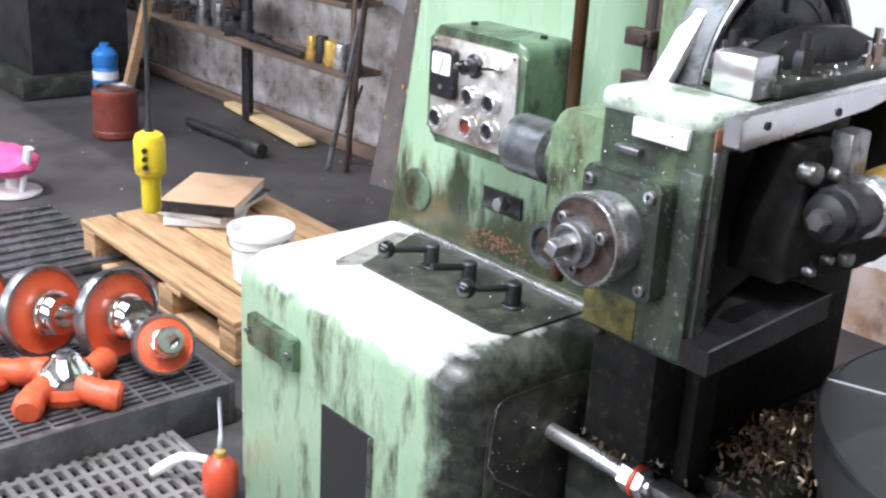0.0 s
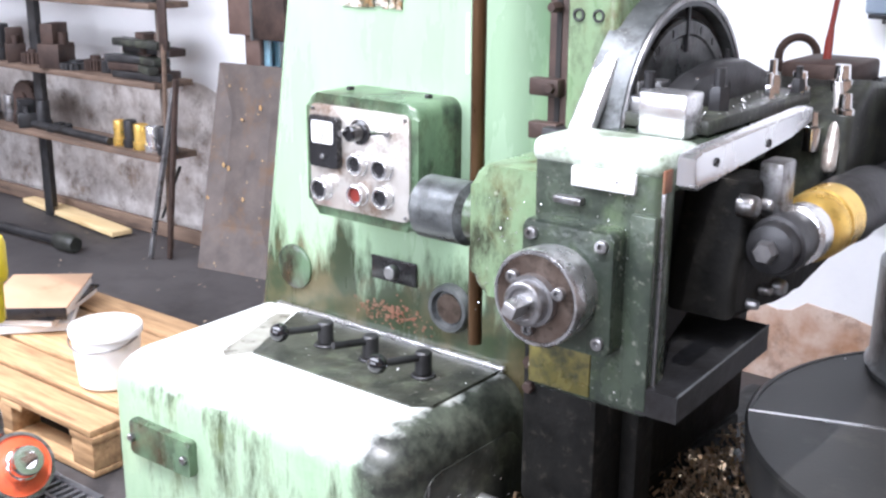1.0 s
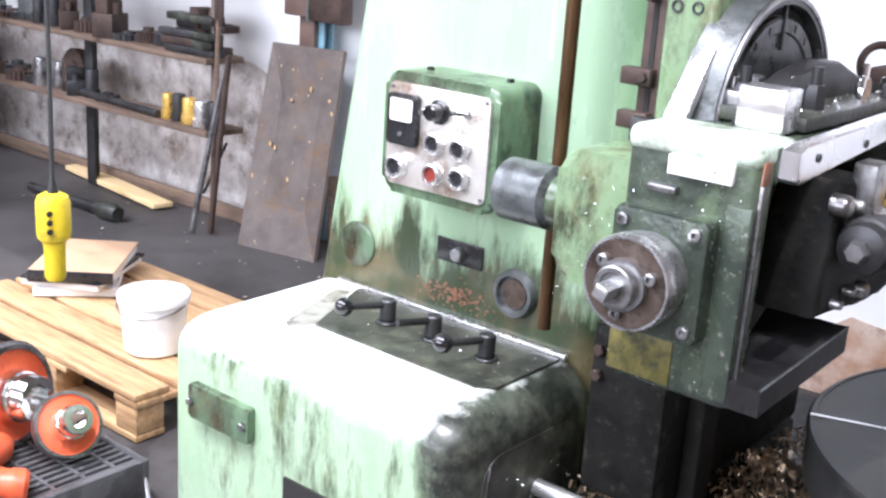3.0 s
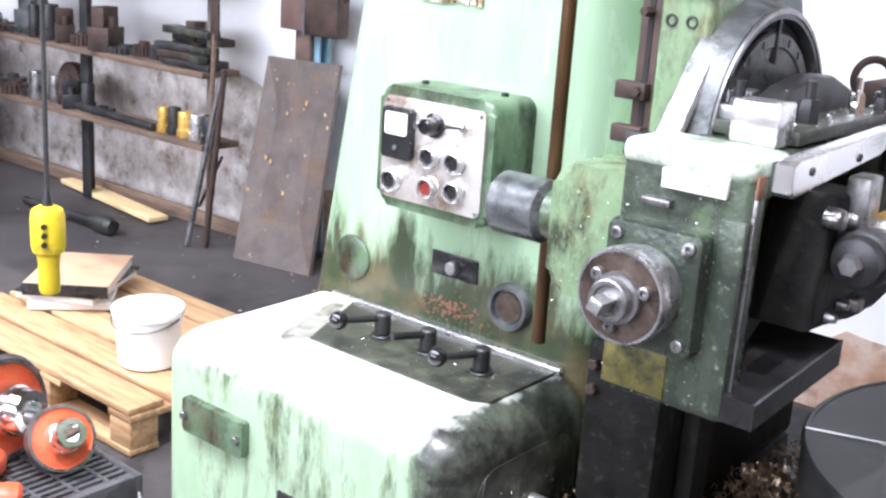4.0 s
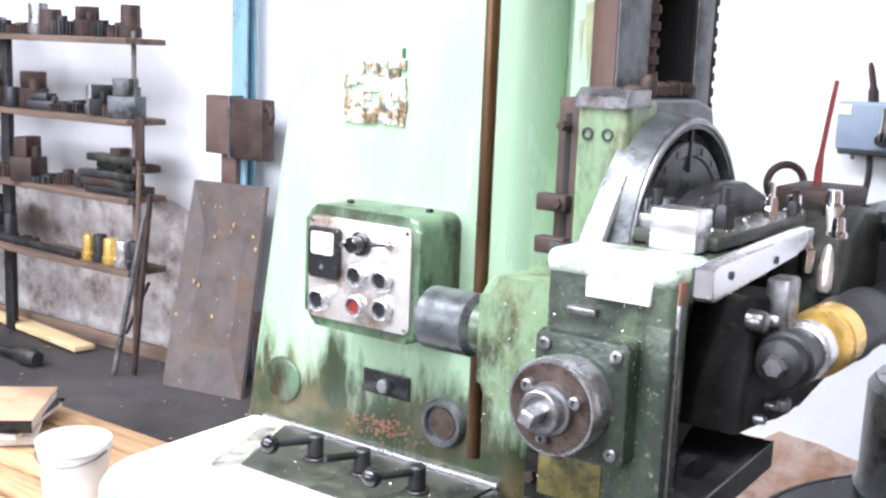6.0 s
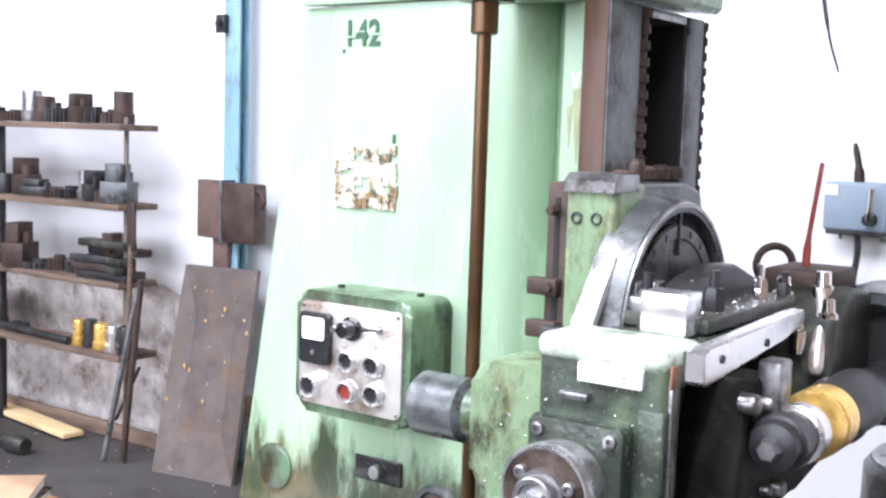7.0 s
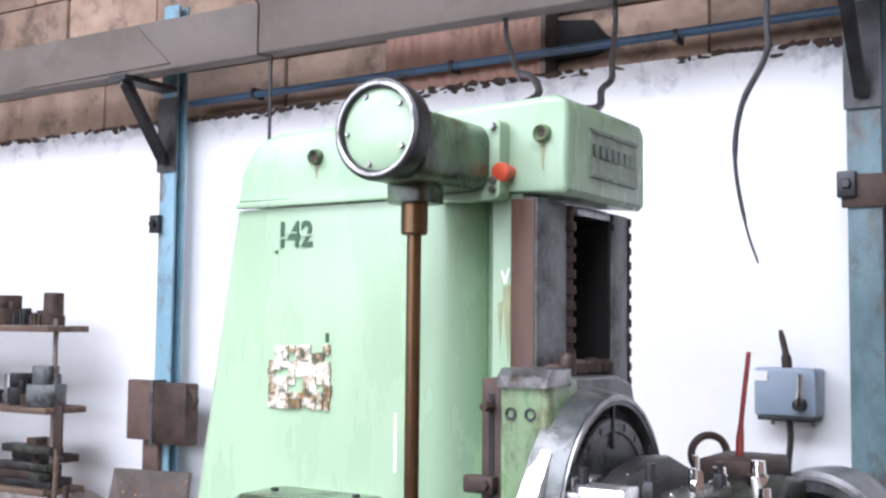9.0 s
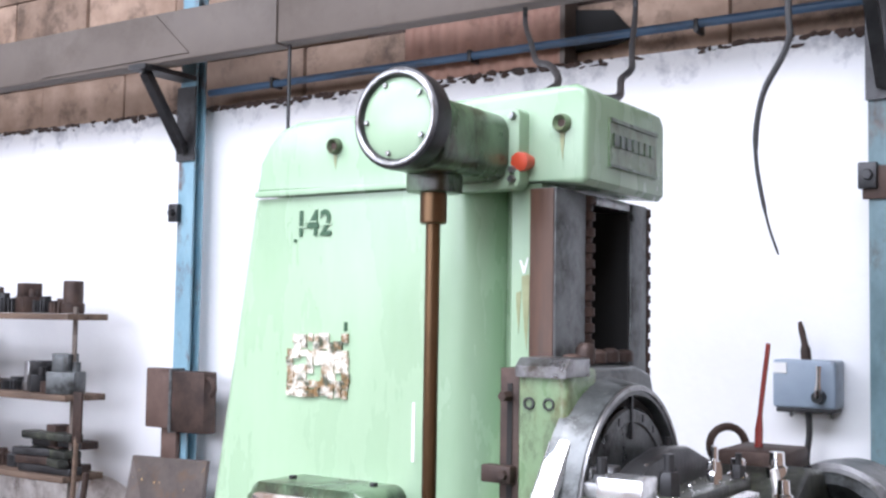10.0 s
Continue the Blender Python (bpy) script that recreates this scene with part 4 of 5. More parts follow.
part("plate_rivet", hexbolt(nb(), (-0.593, 1.279, 1.204), (-0.593, 1.276, 1.204), 0.002), M_DARK, tp)
part("recessed_grip", box(-0.69, -0.645, 1.272, 1.287, 1.163, 1.174, 0.003), M_STEEL, hob)
part("flange_plate", prism(nb(), rounded(-0.722, -0.578, 0.965, 1.142, 0.012), "xz", 1.250, 1.286, 0.005), M_PAINT_B, hob, "oil-blackened square flange plate")
for x, z in ((-0.706, 1.122), (-0.594, 1.122), (-0.594, 0.985), (-0.706, 0.985)):
    part("flange_bolt", lathe(nb(), (x, 1.251, z), (x, 1.242, z), [(0, 0.009), (0.9, 0.009), (1, 0.007), (1, 0.004), (0.5, 0.004)], 14), M_STEEL, hob)
M_COVER = mat("turned_worn_steel", (0.34, 0.34, 0.345), (0.58, 0.58, 0.585), 18, 0.28, 0.9, 0.08, 120, (0.12, 0.10, 0.08), 0.3, 22)
HC = (-0.660, 1.050)
bm = nb()
lathe(bm, (HC[0], 1.25, HC[1]), (HC[0], 1.19, HC[1]), [(0, 0.062), (0.25, 0.062), (0.27, 0.066), (0.6, 0.066), (0.62, 0.064), (0.66, 0.068), (0.95, 0.068), (1, 0.066), (1, 0.0625), (0.97, 0.0615)], 48)
part("bearing_cover", bm, M_COVER, hob, "turned steel bearing cover")
part("bearing_face", lathe(nb(), (HC[0], 1.2, HC[1]), (HC[0], 1.1905, HC[1]), [(0, 0.062), (1, 0.061)], 40), M_FACE, hob, "brown-stained round cover face")
for k in range(3):
    a = radians(22 + 120 * k)
    x, z = HC[0] + 0.043 * math.cos(a), HC[1] + 0.043 * math.sin(a)
    part("cover_screw", lathe(nb(), (x, 1.191, z), (x, 1.181, z), [(0, 0.009), (0.85, 0.009), (1, 0.007), (1, 0.004), (0.5, 0.0035)], 14), M_STEEL, hob)
bm = nb()
lathe(bm, (HC[0], 1.191, HC[1]), (HC[0], 1.160, HC[1]), [(0, 0.036), (0.4, 0.036), (0.42, 0.030), (0.95, 0.030), (1, 0.028), (1, 0.022), (0.9, 0.02)], 32)
part("shaft_collar", bm, M_STEEL, hob)
part("square_shaft", box(HC[0] - 0.0105, HC[0] + 0.0105, 1.128, 1.165, HC[1] - 0.0105, HC[1] + 0.0105, 0.003, m=Matrix.Translation((HC[0], 0, HC[1])) @ Matrix.Rotation(radians(22), 4, "Y") @ Matrix.Translation((-HC[0], 0, -HC[1]))), M_COVER, hob, "worn square shaft end")
hob.location = (-0.012, 0.022, -0.006)
# green side block and its horizontal motor cylinder
side = part("side_casting", prism(nb(), rounded(-0.895, -0.735, 0.968, 1.176, 0.035), "xz", 1.365, 1.60, 0.016, 3), M_SADDLE, mach, "grimy green side casting")
part("side_cylinder", cyl(nb(), (-1.052, 1.44, 1.070), (-0.935, 1.44, 1.070), 0.053, seg=36, bev=0.014), M_GREYM, side, "grey metal cylinder")
part("cylinder_neck", cyl(nb(), (-0.937, 1.44, 1.070), (-0.89, 1.44, 1.070), 0.044, seg=30), M_PAINT_D, side)
part("limit_switch", box(-0.86, -0.81, 1.50, 1.54, 1.174, 1.215, 0.005), M_DARK, side, "small dark limit switch")
# top of the hob head: clamps, bar, bright blocks
bar = part("clamp_bar", prism(nb(), [(1.280, 1.212), (1.292, 1.205), (1.58, 1.232), (1.66, 1.245), (1.66, 1.266), (1.30, 1.254), (1.280, 1.248)], "yz", -0.512, -0.484, 0.004), M_BRIGHT, mach, "bright steel clamp bar")
for y in (1.335, 1.50):
    part("bar_hole", lathe(nb(), (-0.484, y, 1.236), (-0.4815, y, 1.236), [(0, 0.006), (1, 0.006), (1, 0.004), (0.2, 0.003)], 12), M_DARK, bar)
part("bright_block", box(-0.645, -0.572, 1.42, 1.475, 1.24, 1.302, 0.004), M_BRIGHT, mach, "bright machined steel block")
part("top_slide", box(-0.72, -0.56, 1.47, 1.85, 1.24, 1.262, 0.004), M_OILY, mach, "oily top slide")
random.seed(21)
for k in range(20):
    x, y = random.uniform(-0.71, -0.56), random.uniform(1.49, 1.86)
    r, h = random.uniform(0.008, 0.017), random.uniform(0.015, 0.04)
    bm = nb()
    if k % 3:
        hexbolt(bm, (x, y, 1.255), (x, y, 1.26 + h), r)
        cyl(bm, (x, y, 1.26 + h), (x, y, 1.268 + h * 1.5), r * 0.5, seg=10)
    else:
        bx(bm, x - r, x + r, y - r * 1.4, y + r * 1.4, 1.255, 1.262 + h, 0.003)
    part("clamp_nut", bm, (M_STEEL, M_DARK, M_CHROME)[k % 3], mach)
part("hump_cover", prism(nb(), [(1.44, 1.24), (1.86, 1.24), (1.83, 1.29), (1.74, 1.318), (1.66, 1.322), (1.58, 1.305), (1.50, 1.275)], "yz", -0.665, -0.625, 0.008), M_DARK, mach, "dark humped guard in front of the swivel")
# far end: eye bolt, red stick, tail bearing, motor bell
ey = (-0.72, 2.19, 1.22)
bm = nb()
ring_pts = [(ey[0] + 0.0 + 0.038 * math.cos(radians(a)) * 0.75, ey[1] + 0.038 * math.cos(radians(a)) * 0.66, 1.275 + 0.038 * math.sin(radians(a))) for a in range(-90, 271, 20)]
tube(bm, ring_pts, 0.008, 10, 2)
cyl(bm, ey, (ey[0], ey[1], 1.242), 0.018, 0.012)
part("lifting_eye", bm, M_RUSTD, mach, "rust-red lifting eye bolt")
arm = part("tail_bearing", prism(nb(), [(1.86, 0.99), (2.12, 0.99), (2.16, 1.14), (2.12, 1.25), (1.98, 1.27), (1.88, 1.22)], "yz", -0.72, -0.50, 0.014, 3), M_OILY, mach, "oily black tail bearing housing")
part("bearing_lid", box(-0.665, -0.54, 1.97, 2.13, 1.25, 1.292, 0.008), M_RUSTD, arm)
part("red_stick", tube(nb(), [(-0.612, 2.05, 1.285), (-0.612, 2.06, 1.35), (-0.602, 2.08, 1.485)], [0.008, 0.005, 0.0045], 8, 3), M_REDD, arm, "thin red lever")
for x, y, z, r in ((-0.6, 1.9, 1.25, 0.02), (-0.55, 1.96, 1.26, 0.022), (-0.52, 1.9, 1.22, 0.018), (-0.56, 1.87, 1.19, 0.016)):
    part("bearing_nut", lathe(nb(), (x, y, z - 0.03), (x, y, z + 0.035), [(0, r), (0.6, r), (0.65, r * 0.7), (1, r * 0.6)], 12), M_CHROME, arm)
# Pale tapered piece; its function is unknown.
part("pale_blade", tube(nb(), [(-0.545, 1.93, 1.265), (-0.53, 1.90, 1.225), (-0.525, 1.87, 1.17), (-0.52, 1.85, 1.13)], [0.008, 0.011, 0.013, 0.008], 12), M_PANEL, mach, "pale curved blade beside the arbor")
AX, AZ = -0.452, 1.098
# Dark iron on this steel arbor stands for shade from the head's overhang.
bm = nb()
lathe(bm, (AX, 1.45, AZ), (AX, 1.585, AZ), [(0, 0.016), (0.05, 0.034), (0.2, 0.037), (0.22, 0.042), (0.45, 0.042), (0.47, 0.037), (1, 0.037)], 30)
arb = part("hob_arbor", bm, M_DARK, mach, "steel arbor with collars")
part("arbor_nut", hexbolt(nb(), (AX, 1.46, AZ), (AX, 1.432, AZ), 0.017), M_STEEL, arb)
part("arbor_ring", lathe(nb(), (AX, 1.545, AZ), (AX, 1.586, AZ), [(0, 0.0375), (0.1, 0.044), (0.9, 0.044), (1, 0.0375)], 30), M_BRIGHT, arb, "bright ground spacer ring")
part("brass_sleeve", lathe(nb(), (AX, 1.585, AZ), (AX, 1.70, AZ), [(0, 0.042), (0.1, 0.05), (0.4, 0.052), (0.45, 0.048), (0.5, 0.052), (0.95, 0.052), (1, 0.046)], 32), M_BRASS, arb, "shiny brass sleeve")
part("arbor_collar", lathe(nb(), (AX, 1.70, AZ), (AX, 2.1, AZ), [(0, 0.05), (0.12, 0.055), (0.16, 0.046), (0.3, 0.052), (0.4, 0.052), (0.5, 0.04), (1, 0.04)], 32), M_DARK, arb)
bm = nb()
lathe(bm, (-0.49, 2.09, 1.135), (-0.49, 2.30, 1.135), [(0.2, 0.065), (0.1, 0.08), (0.06, 0.088), (0.0, 0.095), (0.0, 0.12), (0.04, 0.129), (0.5, 0.131), (0.55, 0.124), (0.95, 0.124), (1, 0.11)], 44)
part("motor_bell", bm, M_GREYM, mach, "dark grey motor bell housing")
part("bell_rim", lathe(nb(), (-0.49, 2.086, 1.135), (-0.49, 2.10, 1.135), [(0, 0.125), (0.5, 0.1325), (1, 0.1325), (1, 0.119), (0, 0.117)], 44, True), M_STEEL, mach, "bare steel rim of the motor bell")
# Black disc paints the shade inside the bore.
part("motor_bore", lathe(nb(), (-0.49, 2.095, 1.135), (-0.49, 2.12, 1.135), [(0, 0.06), (1, 0.05)], 30), M_VOID, mach)
part("arbor_bracket", prism(nb(), [(1.45, 0.985), (1.60, 0.975), (1.66, 0.965), (1.70, 0.972), (1.83, 0.985), (1.85, 1.05), (1.62, 1.08), (1.57, 1.18), (1.49, 1.18), (1.45, 1.06)], "yz", -0.60, -0.495, 0.012, 3), M_DARKM, mach, "oily arbor support bracket, darkened for shade under the head")
for y, z, r in ((1.47, 1.15, 0.017), (1.53, 1.14, 0.013), (1.60, 1.0, 0.014), (1.545, 1.01, 0.009), (1.50, 1.0, 0.008)):
    part("bracket_bolt", lathe(nb(), (-0.505, y, z), (-0.478, y, z), [(0, r), (0.7, r), (0.9, r * 0.9), (1, r * 0.7)], 12), M_STEEL, mach)
tray_top = nb()
loft(tray_top, [[(-0.56, 1.30, 0.880), (-0.498, 1.30, 0.880), (-0.498, 1.30, 0.918), (-0.56, 1.30, 0.918)], [(-0.62, 1.58, 0.905), (-0.490, 1.58, 0.905), (-0.490, 1.58, 0.945), (-0.62, 1.58, 0.945)]])
part("drip_tray", tray_top, M_DARK, mach, "grey sloped chip chute below the hob")
part("tray_lip", tube(nb(), [(-0.499, 1.30, 0.918), (-0.491, 1.58, 0.945)], 0.002, 6, 0), M_GREYM, mach)
part("support_plate", box(-0.505, -0.468, 1.525, 1.575, 1.10, 1.205, 0.006), M_STEEL, mach, "bare steel upright of the arbor support")
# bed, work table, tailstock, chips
bed = part("bed", box(-0.985, 0.75, 1.62, 2.75, 0.0, 0.34, 0.02), M_DARKM, mach, "oily machine bed, darkened for shade under the head")
part("bed_column", box(-0.885, -0.735, 1.50, 2.1, 0.55, 0.86, 0.015), M_DARKM, bed, "grimy casting below the hob head, darkened for its shade")
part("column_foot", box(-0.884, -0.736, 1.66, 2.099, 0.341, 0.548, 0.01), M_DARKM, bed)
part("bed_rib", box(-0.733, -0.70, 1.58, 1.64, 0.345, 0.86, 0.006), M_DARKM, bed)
for z in (0.815, 0.77):
    part("column_bolt", hexbolt(nb(), (-0.865, 1.501, z), (-0.865, 1.488, z), 0.011), M_RUSTD, bed)
part("chip_ledge", box(-0.97, -0.50, 1.565, 1.64, 0.2, 0.47, 0.01), M_OILY, bed, "oily ledge heaped with chips")
part("chip_shelf", box(-0.734, -0.58, 1.642, 2.04, 0.341, 0.50, 0.008), M_OILY, bed, "oily shelf heaped with chips")
part("coolant_tray", box(-0.98, 0.75, 1.30, 1.62, 0.0, 0.20, 0.015), M_GREYM, bed, "grey coolant tray")
TC = (-0.177, 2.02)
bm = nb()
lathe(bm, (*TC, 0.34), (*TC, 0.665), [(0, 0.43), (0.2, 0.44), (0.7, 0.46), (0.72, 0.475), (0.94, 0.476), (1, 0.468)], 72)
table = part("work_table", bm, M_TABLE, mach, "round grey machined work table")
part("table_slot", box(-0.474, -0.03, -0.0045, 0.0045, 0.6655, 0.668, m=Matrix.Translation((TC[0], TC[1], 0)) @ Matrix.Rotation(radians(19.4), 4, "Z")), M_BRIGHT, table, "bright radial slot edge")
part("table_rim", lathe(nb(), (*TC, 0.655), (*TC, 0.6665), [(0, 0.479), (0.6, 0.479), (1, 0.474), (1, 0.467), (0, 0.466)], 72, True), M_TABLE, table)
drum = part("fixture_drum", lathe(nb(), (-0.325, 2.30, 0.6675), (-0.325, 2.30, 0.905), [(0, 0.222), (0.06, 0.226), (0.12, 0.218), (0.93, 0.216), (1, 0.203)], 48), M_GREYM, table, "grey round fixture drum")
# Separate bright top imitates the skylight's reflection on the drum.
part("lit_drum_top", lathe(nb(), (-0.325, 2.30, 0.9045), (-0.325, 2.30, 0.912), [(0, 0.20), (0.7, 0.20), (1, 0.193), (1, 0.06), (0.4, 0.055)], 48), M_COVER, drum, "drum top made bright for the skylight it reflects")
bm = nb()
random.seed(8)
for cxx, cyy, sx, sy, zz, n in ((-0.665, 1.80, 0.10, 0.15, 0.502, 800), (-0.86, 1.60, 0.09, 0.05, 0.472, 260), (-0.66, 1.97, 0.08, 0.07, 0.502, 260)):
    for k in range(n):
        x, y = random.gauss(cxx, sx / 2), random.gauss(cyy, sy / 2)
        h = 0.09 * math.exp(-((x - cxx) / max(sx, 0.01)) ** 2 - ((y - cyy) / max(sy, 0.01)) ** 2)
        s = random.uniform(0.003, 0.009)
        mm = Matrix.Translation((x, y, zz + random.random() * h)) @ Euler((random.random() * 6, random.random() * 6, random.random() * 6)).to_matrix().to_4x4() @ Matrix.Diagonal((s * 1.8, s * 0.6, s * 0.25, 1))
        bmesh.ops.create_cube(bm, size=1.0, matrix=mm)
chips = part("metal_chips", bm, M_CHIPS)
tagged(chips, "heap of brass and steel chips on the machine bed", "metal chips", kind="stuff")
part("tray_block", box(-0.665, -0.60, 1.90, 1.95, 0.5005, 0.54, 0.004), M_STEEL, bed)

# drips of oil and rust on the paint
M_DRIP = mat("brown_oil_drip", (0.23, 0.25, 0.12), (0.31, 0.33, 0.18), 40, 0.4, 0, 0.1)
for x, z0, z1, w, yy in ((-0.915, 1.60, 1.47, 0.009, FY + 0.006), (-0.93, 1.57, 1.50, 0.005, FY + 0.006), (-1.343, 1.848, 1.815, 0.005, FY - 0.008), (-0.838, 1.852, 1.80, 0.005, FY - 0.008), (-0.90, 1.71, 1.62, 0.005, FY + 0.006)):
    part("drip_stain", prism(nb(), [(x - w, z0), (x + w, z0 + 0.004), (x + w * 0.6, z0 - (z0 - z1) * 0.5), (x + w * 0.2, z1), (x - w * 0.3, z0 - (z0 - z1) * 0.7), (x - w * 0.8, z0 - (z0 - z1) * 0.3)], "xz", yy - 0.0012, yy + 0.0005), M_DRIP, column)
part("white_streak", prism(nb(), [(-0.921, 1.605), (-0.917, 1.605), (-0.910, 1.632), (-0.913, 1.634), (-0.919, 1.615), (-0.926, 1.630), (-0.929, 1.628)], "xz", FY + 0.0045, FY + 0.0065), M_WHITE, column, "white paint smear")
# bright chips stuck in the oil
bm = nb()
random.seed(77)


def fleck(x, y, z, s):
    mm = Matrix.Translation((x, y, z)) @ Euler((random.random() * 6, random.random() * 6, random.random() * 6)).to_matrix().to_4x4() @ Matrix.Diagonal((s, s * 0.7, s * 0.3, 1))
    bmesh.ops.create_cube(bm, size=1.0, matrix=mm)


for k in range(150):
    fleck(random.uniform(-0.742, -0.55), 1.3068, random.uniform(0.875, 1.20), random.uniform(0.0012, 0.0032))
for k in range(60):
    y = random.uniform(1.46, 1.66)
    fleck(random.uniform(-1.55, -1.05), y, dz(y) + 0.005, random.uniform(0.0015, 0.0035))
for k in range(90):
    fleck(-0.988 + random.uniform(0, 0.002), random.uniform(1.36, 1.66), random.uniform(0.15, 0.57), random.uniform(0.0015, 0.0035))
for k in range(70):
    fleck(random.uniform(-0.895, -0.74), 1.3645, random.uniform(0.94, 1.14), random.uniform(0.0012, 0.003))
for k in range(90):
    fleck(random.uniform(-0.70, -0.56), random.uniform(1.48, 1.84), 1.2635, random.uniform(0.002, 0.006))
for k in range(30):
    a, rr = random.random() * 6.28, random.random() * 0.45
    fleck(TC[0] + rr * math.cos(a), TC[1] + rr * math.sin(a), 0.667, random.uniform(0.002, 0.006))
tagged(part("stuck_chips", bm, M_BRIGHT), "tiny bright metal chips stuck to oily surfaces", "metal chips", kind="stuff")

# ---- wall equipment ----
iso = thing("switch_box", (-0.93, 3.5, 1.26), "blue-grey enamelled electrical switch box on the wall", "switch box")
part("case", box(-1.03, -0.836, 3.49, 3.598, 1.262, 1.412, 0.010, 3), M_GREYBOX, iso)
part("base_band", box(-1.022, -0.844, 3.50, 3.595, 1.248, 1.263, 0.004), M_DARK, iso)
part("label", box(-1.026, -0.985, 3.486, 3.4895, 1.37, 1.402), M_WHITE, iso, "white paper label")
part("switch_lever", tube(nb(), [(-0.885, 3.47, 1.30), (-0.88, 3.46, 1.34), (-0.878, 3.46, 1.395)], [0.012, 0.008, 0.010], 10, 3), M_CHROME, iso, "steel switch lever")
part("lever_boss", cyl(nb(), (-0.885, 3.49, 1.30), (-0.885, 3.46, 1.30), 0.022, 0.018), M_DARK, iso)
part("top_gland", tube(nb(), [(-0.935, 3.53, 1.41), (-0.94, 3.53, 1.46), (-0.955, 3.53, 1.53)], [0.016, 0.010, 0.006], 10, 3), M_RUSTD, iso, "cable gland and stub")
part("cable", tube(nb(), [(-0.93, 3.53, 1.25), (-0.93, 3.54, 1.18), (-0.945, 3.56, 1.05), (-0.95, 3.57, 0.6)], 0.010, 8), M_CABLE, iso)
for x in (-0.985, -0.86):
    part("case_screw", hexbolt(nb(), (x, 3.54, 1.25), (x, 3.54, 1.232), 0.006), M_STEEL, iso)

# rusty sheet leaning on the pillar, and the block clamped round it
sheet = thing("leaning_steel_sheet", (-3.65, 3.3, 0), "tall rust-spotted brown steel sheet leaning on the pillar", "steel sheet")
bm = nb()
f4 = [(-3.79, 3.17, 0.0), (-3.375, 3.25, 0.0), (-3.416, 3.43, 0.905), (-3.873, 3.43, 0.893)]
loft(bm, [f4, [(x, y + 0.02, z) for x, y, z in f4]])
part("sheet", bm, M_RUST, sheet)
bm = nb()
random.seed(2)
for k in range(34):
    u, w = random.random(), random.random()
    x, y, z = (Vector(f4[0]).lerp(Vector(f4[1]), u)).lerp(Vector(f4[3]).lerp(Vector(f4[2]), u), w)
    s = random.choice((0.002, 0.003, 0.003, 0.005, 0.009))
    bmesh.ops.create_icosphere(bm, subdivisions=1, radius=1, matrix=Matrix.Translation((x, y - 0.0005, z)) @ Matrix.Diagonal((s, 0.002, s * random.uniform(0.6, 1.6), 1)))
tagged(part("rust_spot", bm, mat("orange_rust", (0.48, 0.26, 0.09), (0.62, 0.44, 0.22), 40, 0.7, 0, 0.1), sheet, "orange and pale rust spots"), kind="stuff")
M_RUSTB = mat("brown_rusted_plate", (0.10, 0.062, 0.05), (0.16, 0.105, 0.085), 8, 0.6, 0.2, 0.2, 60, (0.07, 0.04, 0.032), 0.35, 6)
blk = thing("pillar_junction_block", (-3.75, 3.4, 1.03), "brown wood and iron block clamped round the pillar", "clamp block")
part("wooden_half", box(-3.77, -3.602, 3.40, 3.46, 1.03, 1.287, 0.006), M_RUSTB, blk)
part("stem", box(-3.705, -3.612, 3.435, 3.462, 0.86, 1.035, 0.004), M_RUSTB, blk, "rusty flat stem below the block")
part("iron_half", box(-3.60, -3.40, 3.385, 3.463, 1.02, 1.28, 0.008), M_RUSTD, blk)
part("hook", tube(nb(), [(-3.41, 3.41, 1.25), (-3.37, 3.40, 1.245), (-3.355, 3.40, 1.21), (-3.37, 3.40, 1.18)], 0.012, 8), M_RUSTD, blk)
part("strap", box(-3.608, -3.592, 3.38, 3.46, 1.015, 1.29, 0.003), M_GREYM, blk)

# ---- shelf rack with parts ----
rk = thing("storage_rack", (-5.2, 3.35, 0), "old dirty wall rack with iron posts and wooden shelves", "shelf")
SX0, SX1 = -6.9, -4.06
for x in (-6.85, -5.12, -4.09):
    bm = nb()
    bx(bm, x - 0.035, x + (0.035 if x < -4.5 else -0.012), 3.28, 3.292, 0.0, 1.55 if x > -6 else 1.3, 0.002)
    bx(bm, x - 0.035, x - 0.023, 3.292, 3.35 if x < -4.5 else 3.3, 0.0, 1.55 if x > -6 else 1.3, 0.002)
    part("post", bm, M_DARK if x < -4.5 else M_BEAM, rk)
for z in (0.44, 0.775, 1.13, 1.49):
    for k in range(2):
        part("shelf_board", box(SX0 if z < 1 else -6.3, SX1, 3.2 + 0.115 * k, 3.31 + 0.115 * k, z, z + 0.028, 0.004), M_SHELF, rk)
part("brace", tube(nb(), [(-3.95, 3.23, 0.43), (-4.45, 3.50, 0.06)], 0.008, 8, 0), M_DARK, rk)
part("toe_board", box(-6.8, -3.9, 3.40, 3.43, 0.0, 0.07, 0.004), M_SHELF, rk)

random.seed(14)


def gear_mesh(r, w, teeth, bore):
    bm = nb()
    pts = []
    for i in range(teeth * 4):
        a = 2 * math.pi * i / (teeth * 4)
        rr = r if i % 4 in (0, 1) else r * 0.88
        pts.append((rr * math.cos(a), rr * math.sin(a)))
    prism(bm, pts, "xy", 0, w)
    lathe(bm, (0, 0, 0), (0, 0, w * 1.35), [(0, r * 0.45), (1, r * 0.45), (1, bore), (0.6, bore * 0.9)], 20)
    return bm


def sleeve_mesh(r, h):
    return lathe(nb(), (0, 0, 0), (0, 0, h), [(0, r), (0.08, r * 1.05), (0.3, r * 1.05), (0.33, r * 0.9), (0.95, r * 0.9), (1, r * 0.85), (1, r * 0.6), (0.5, r * 0.58)], 20)


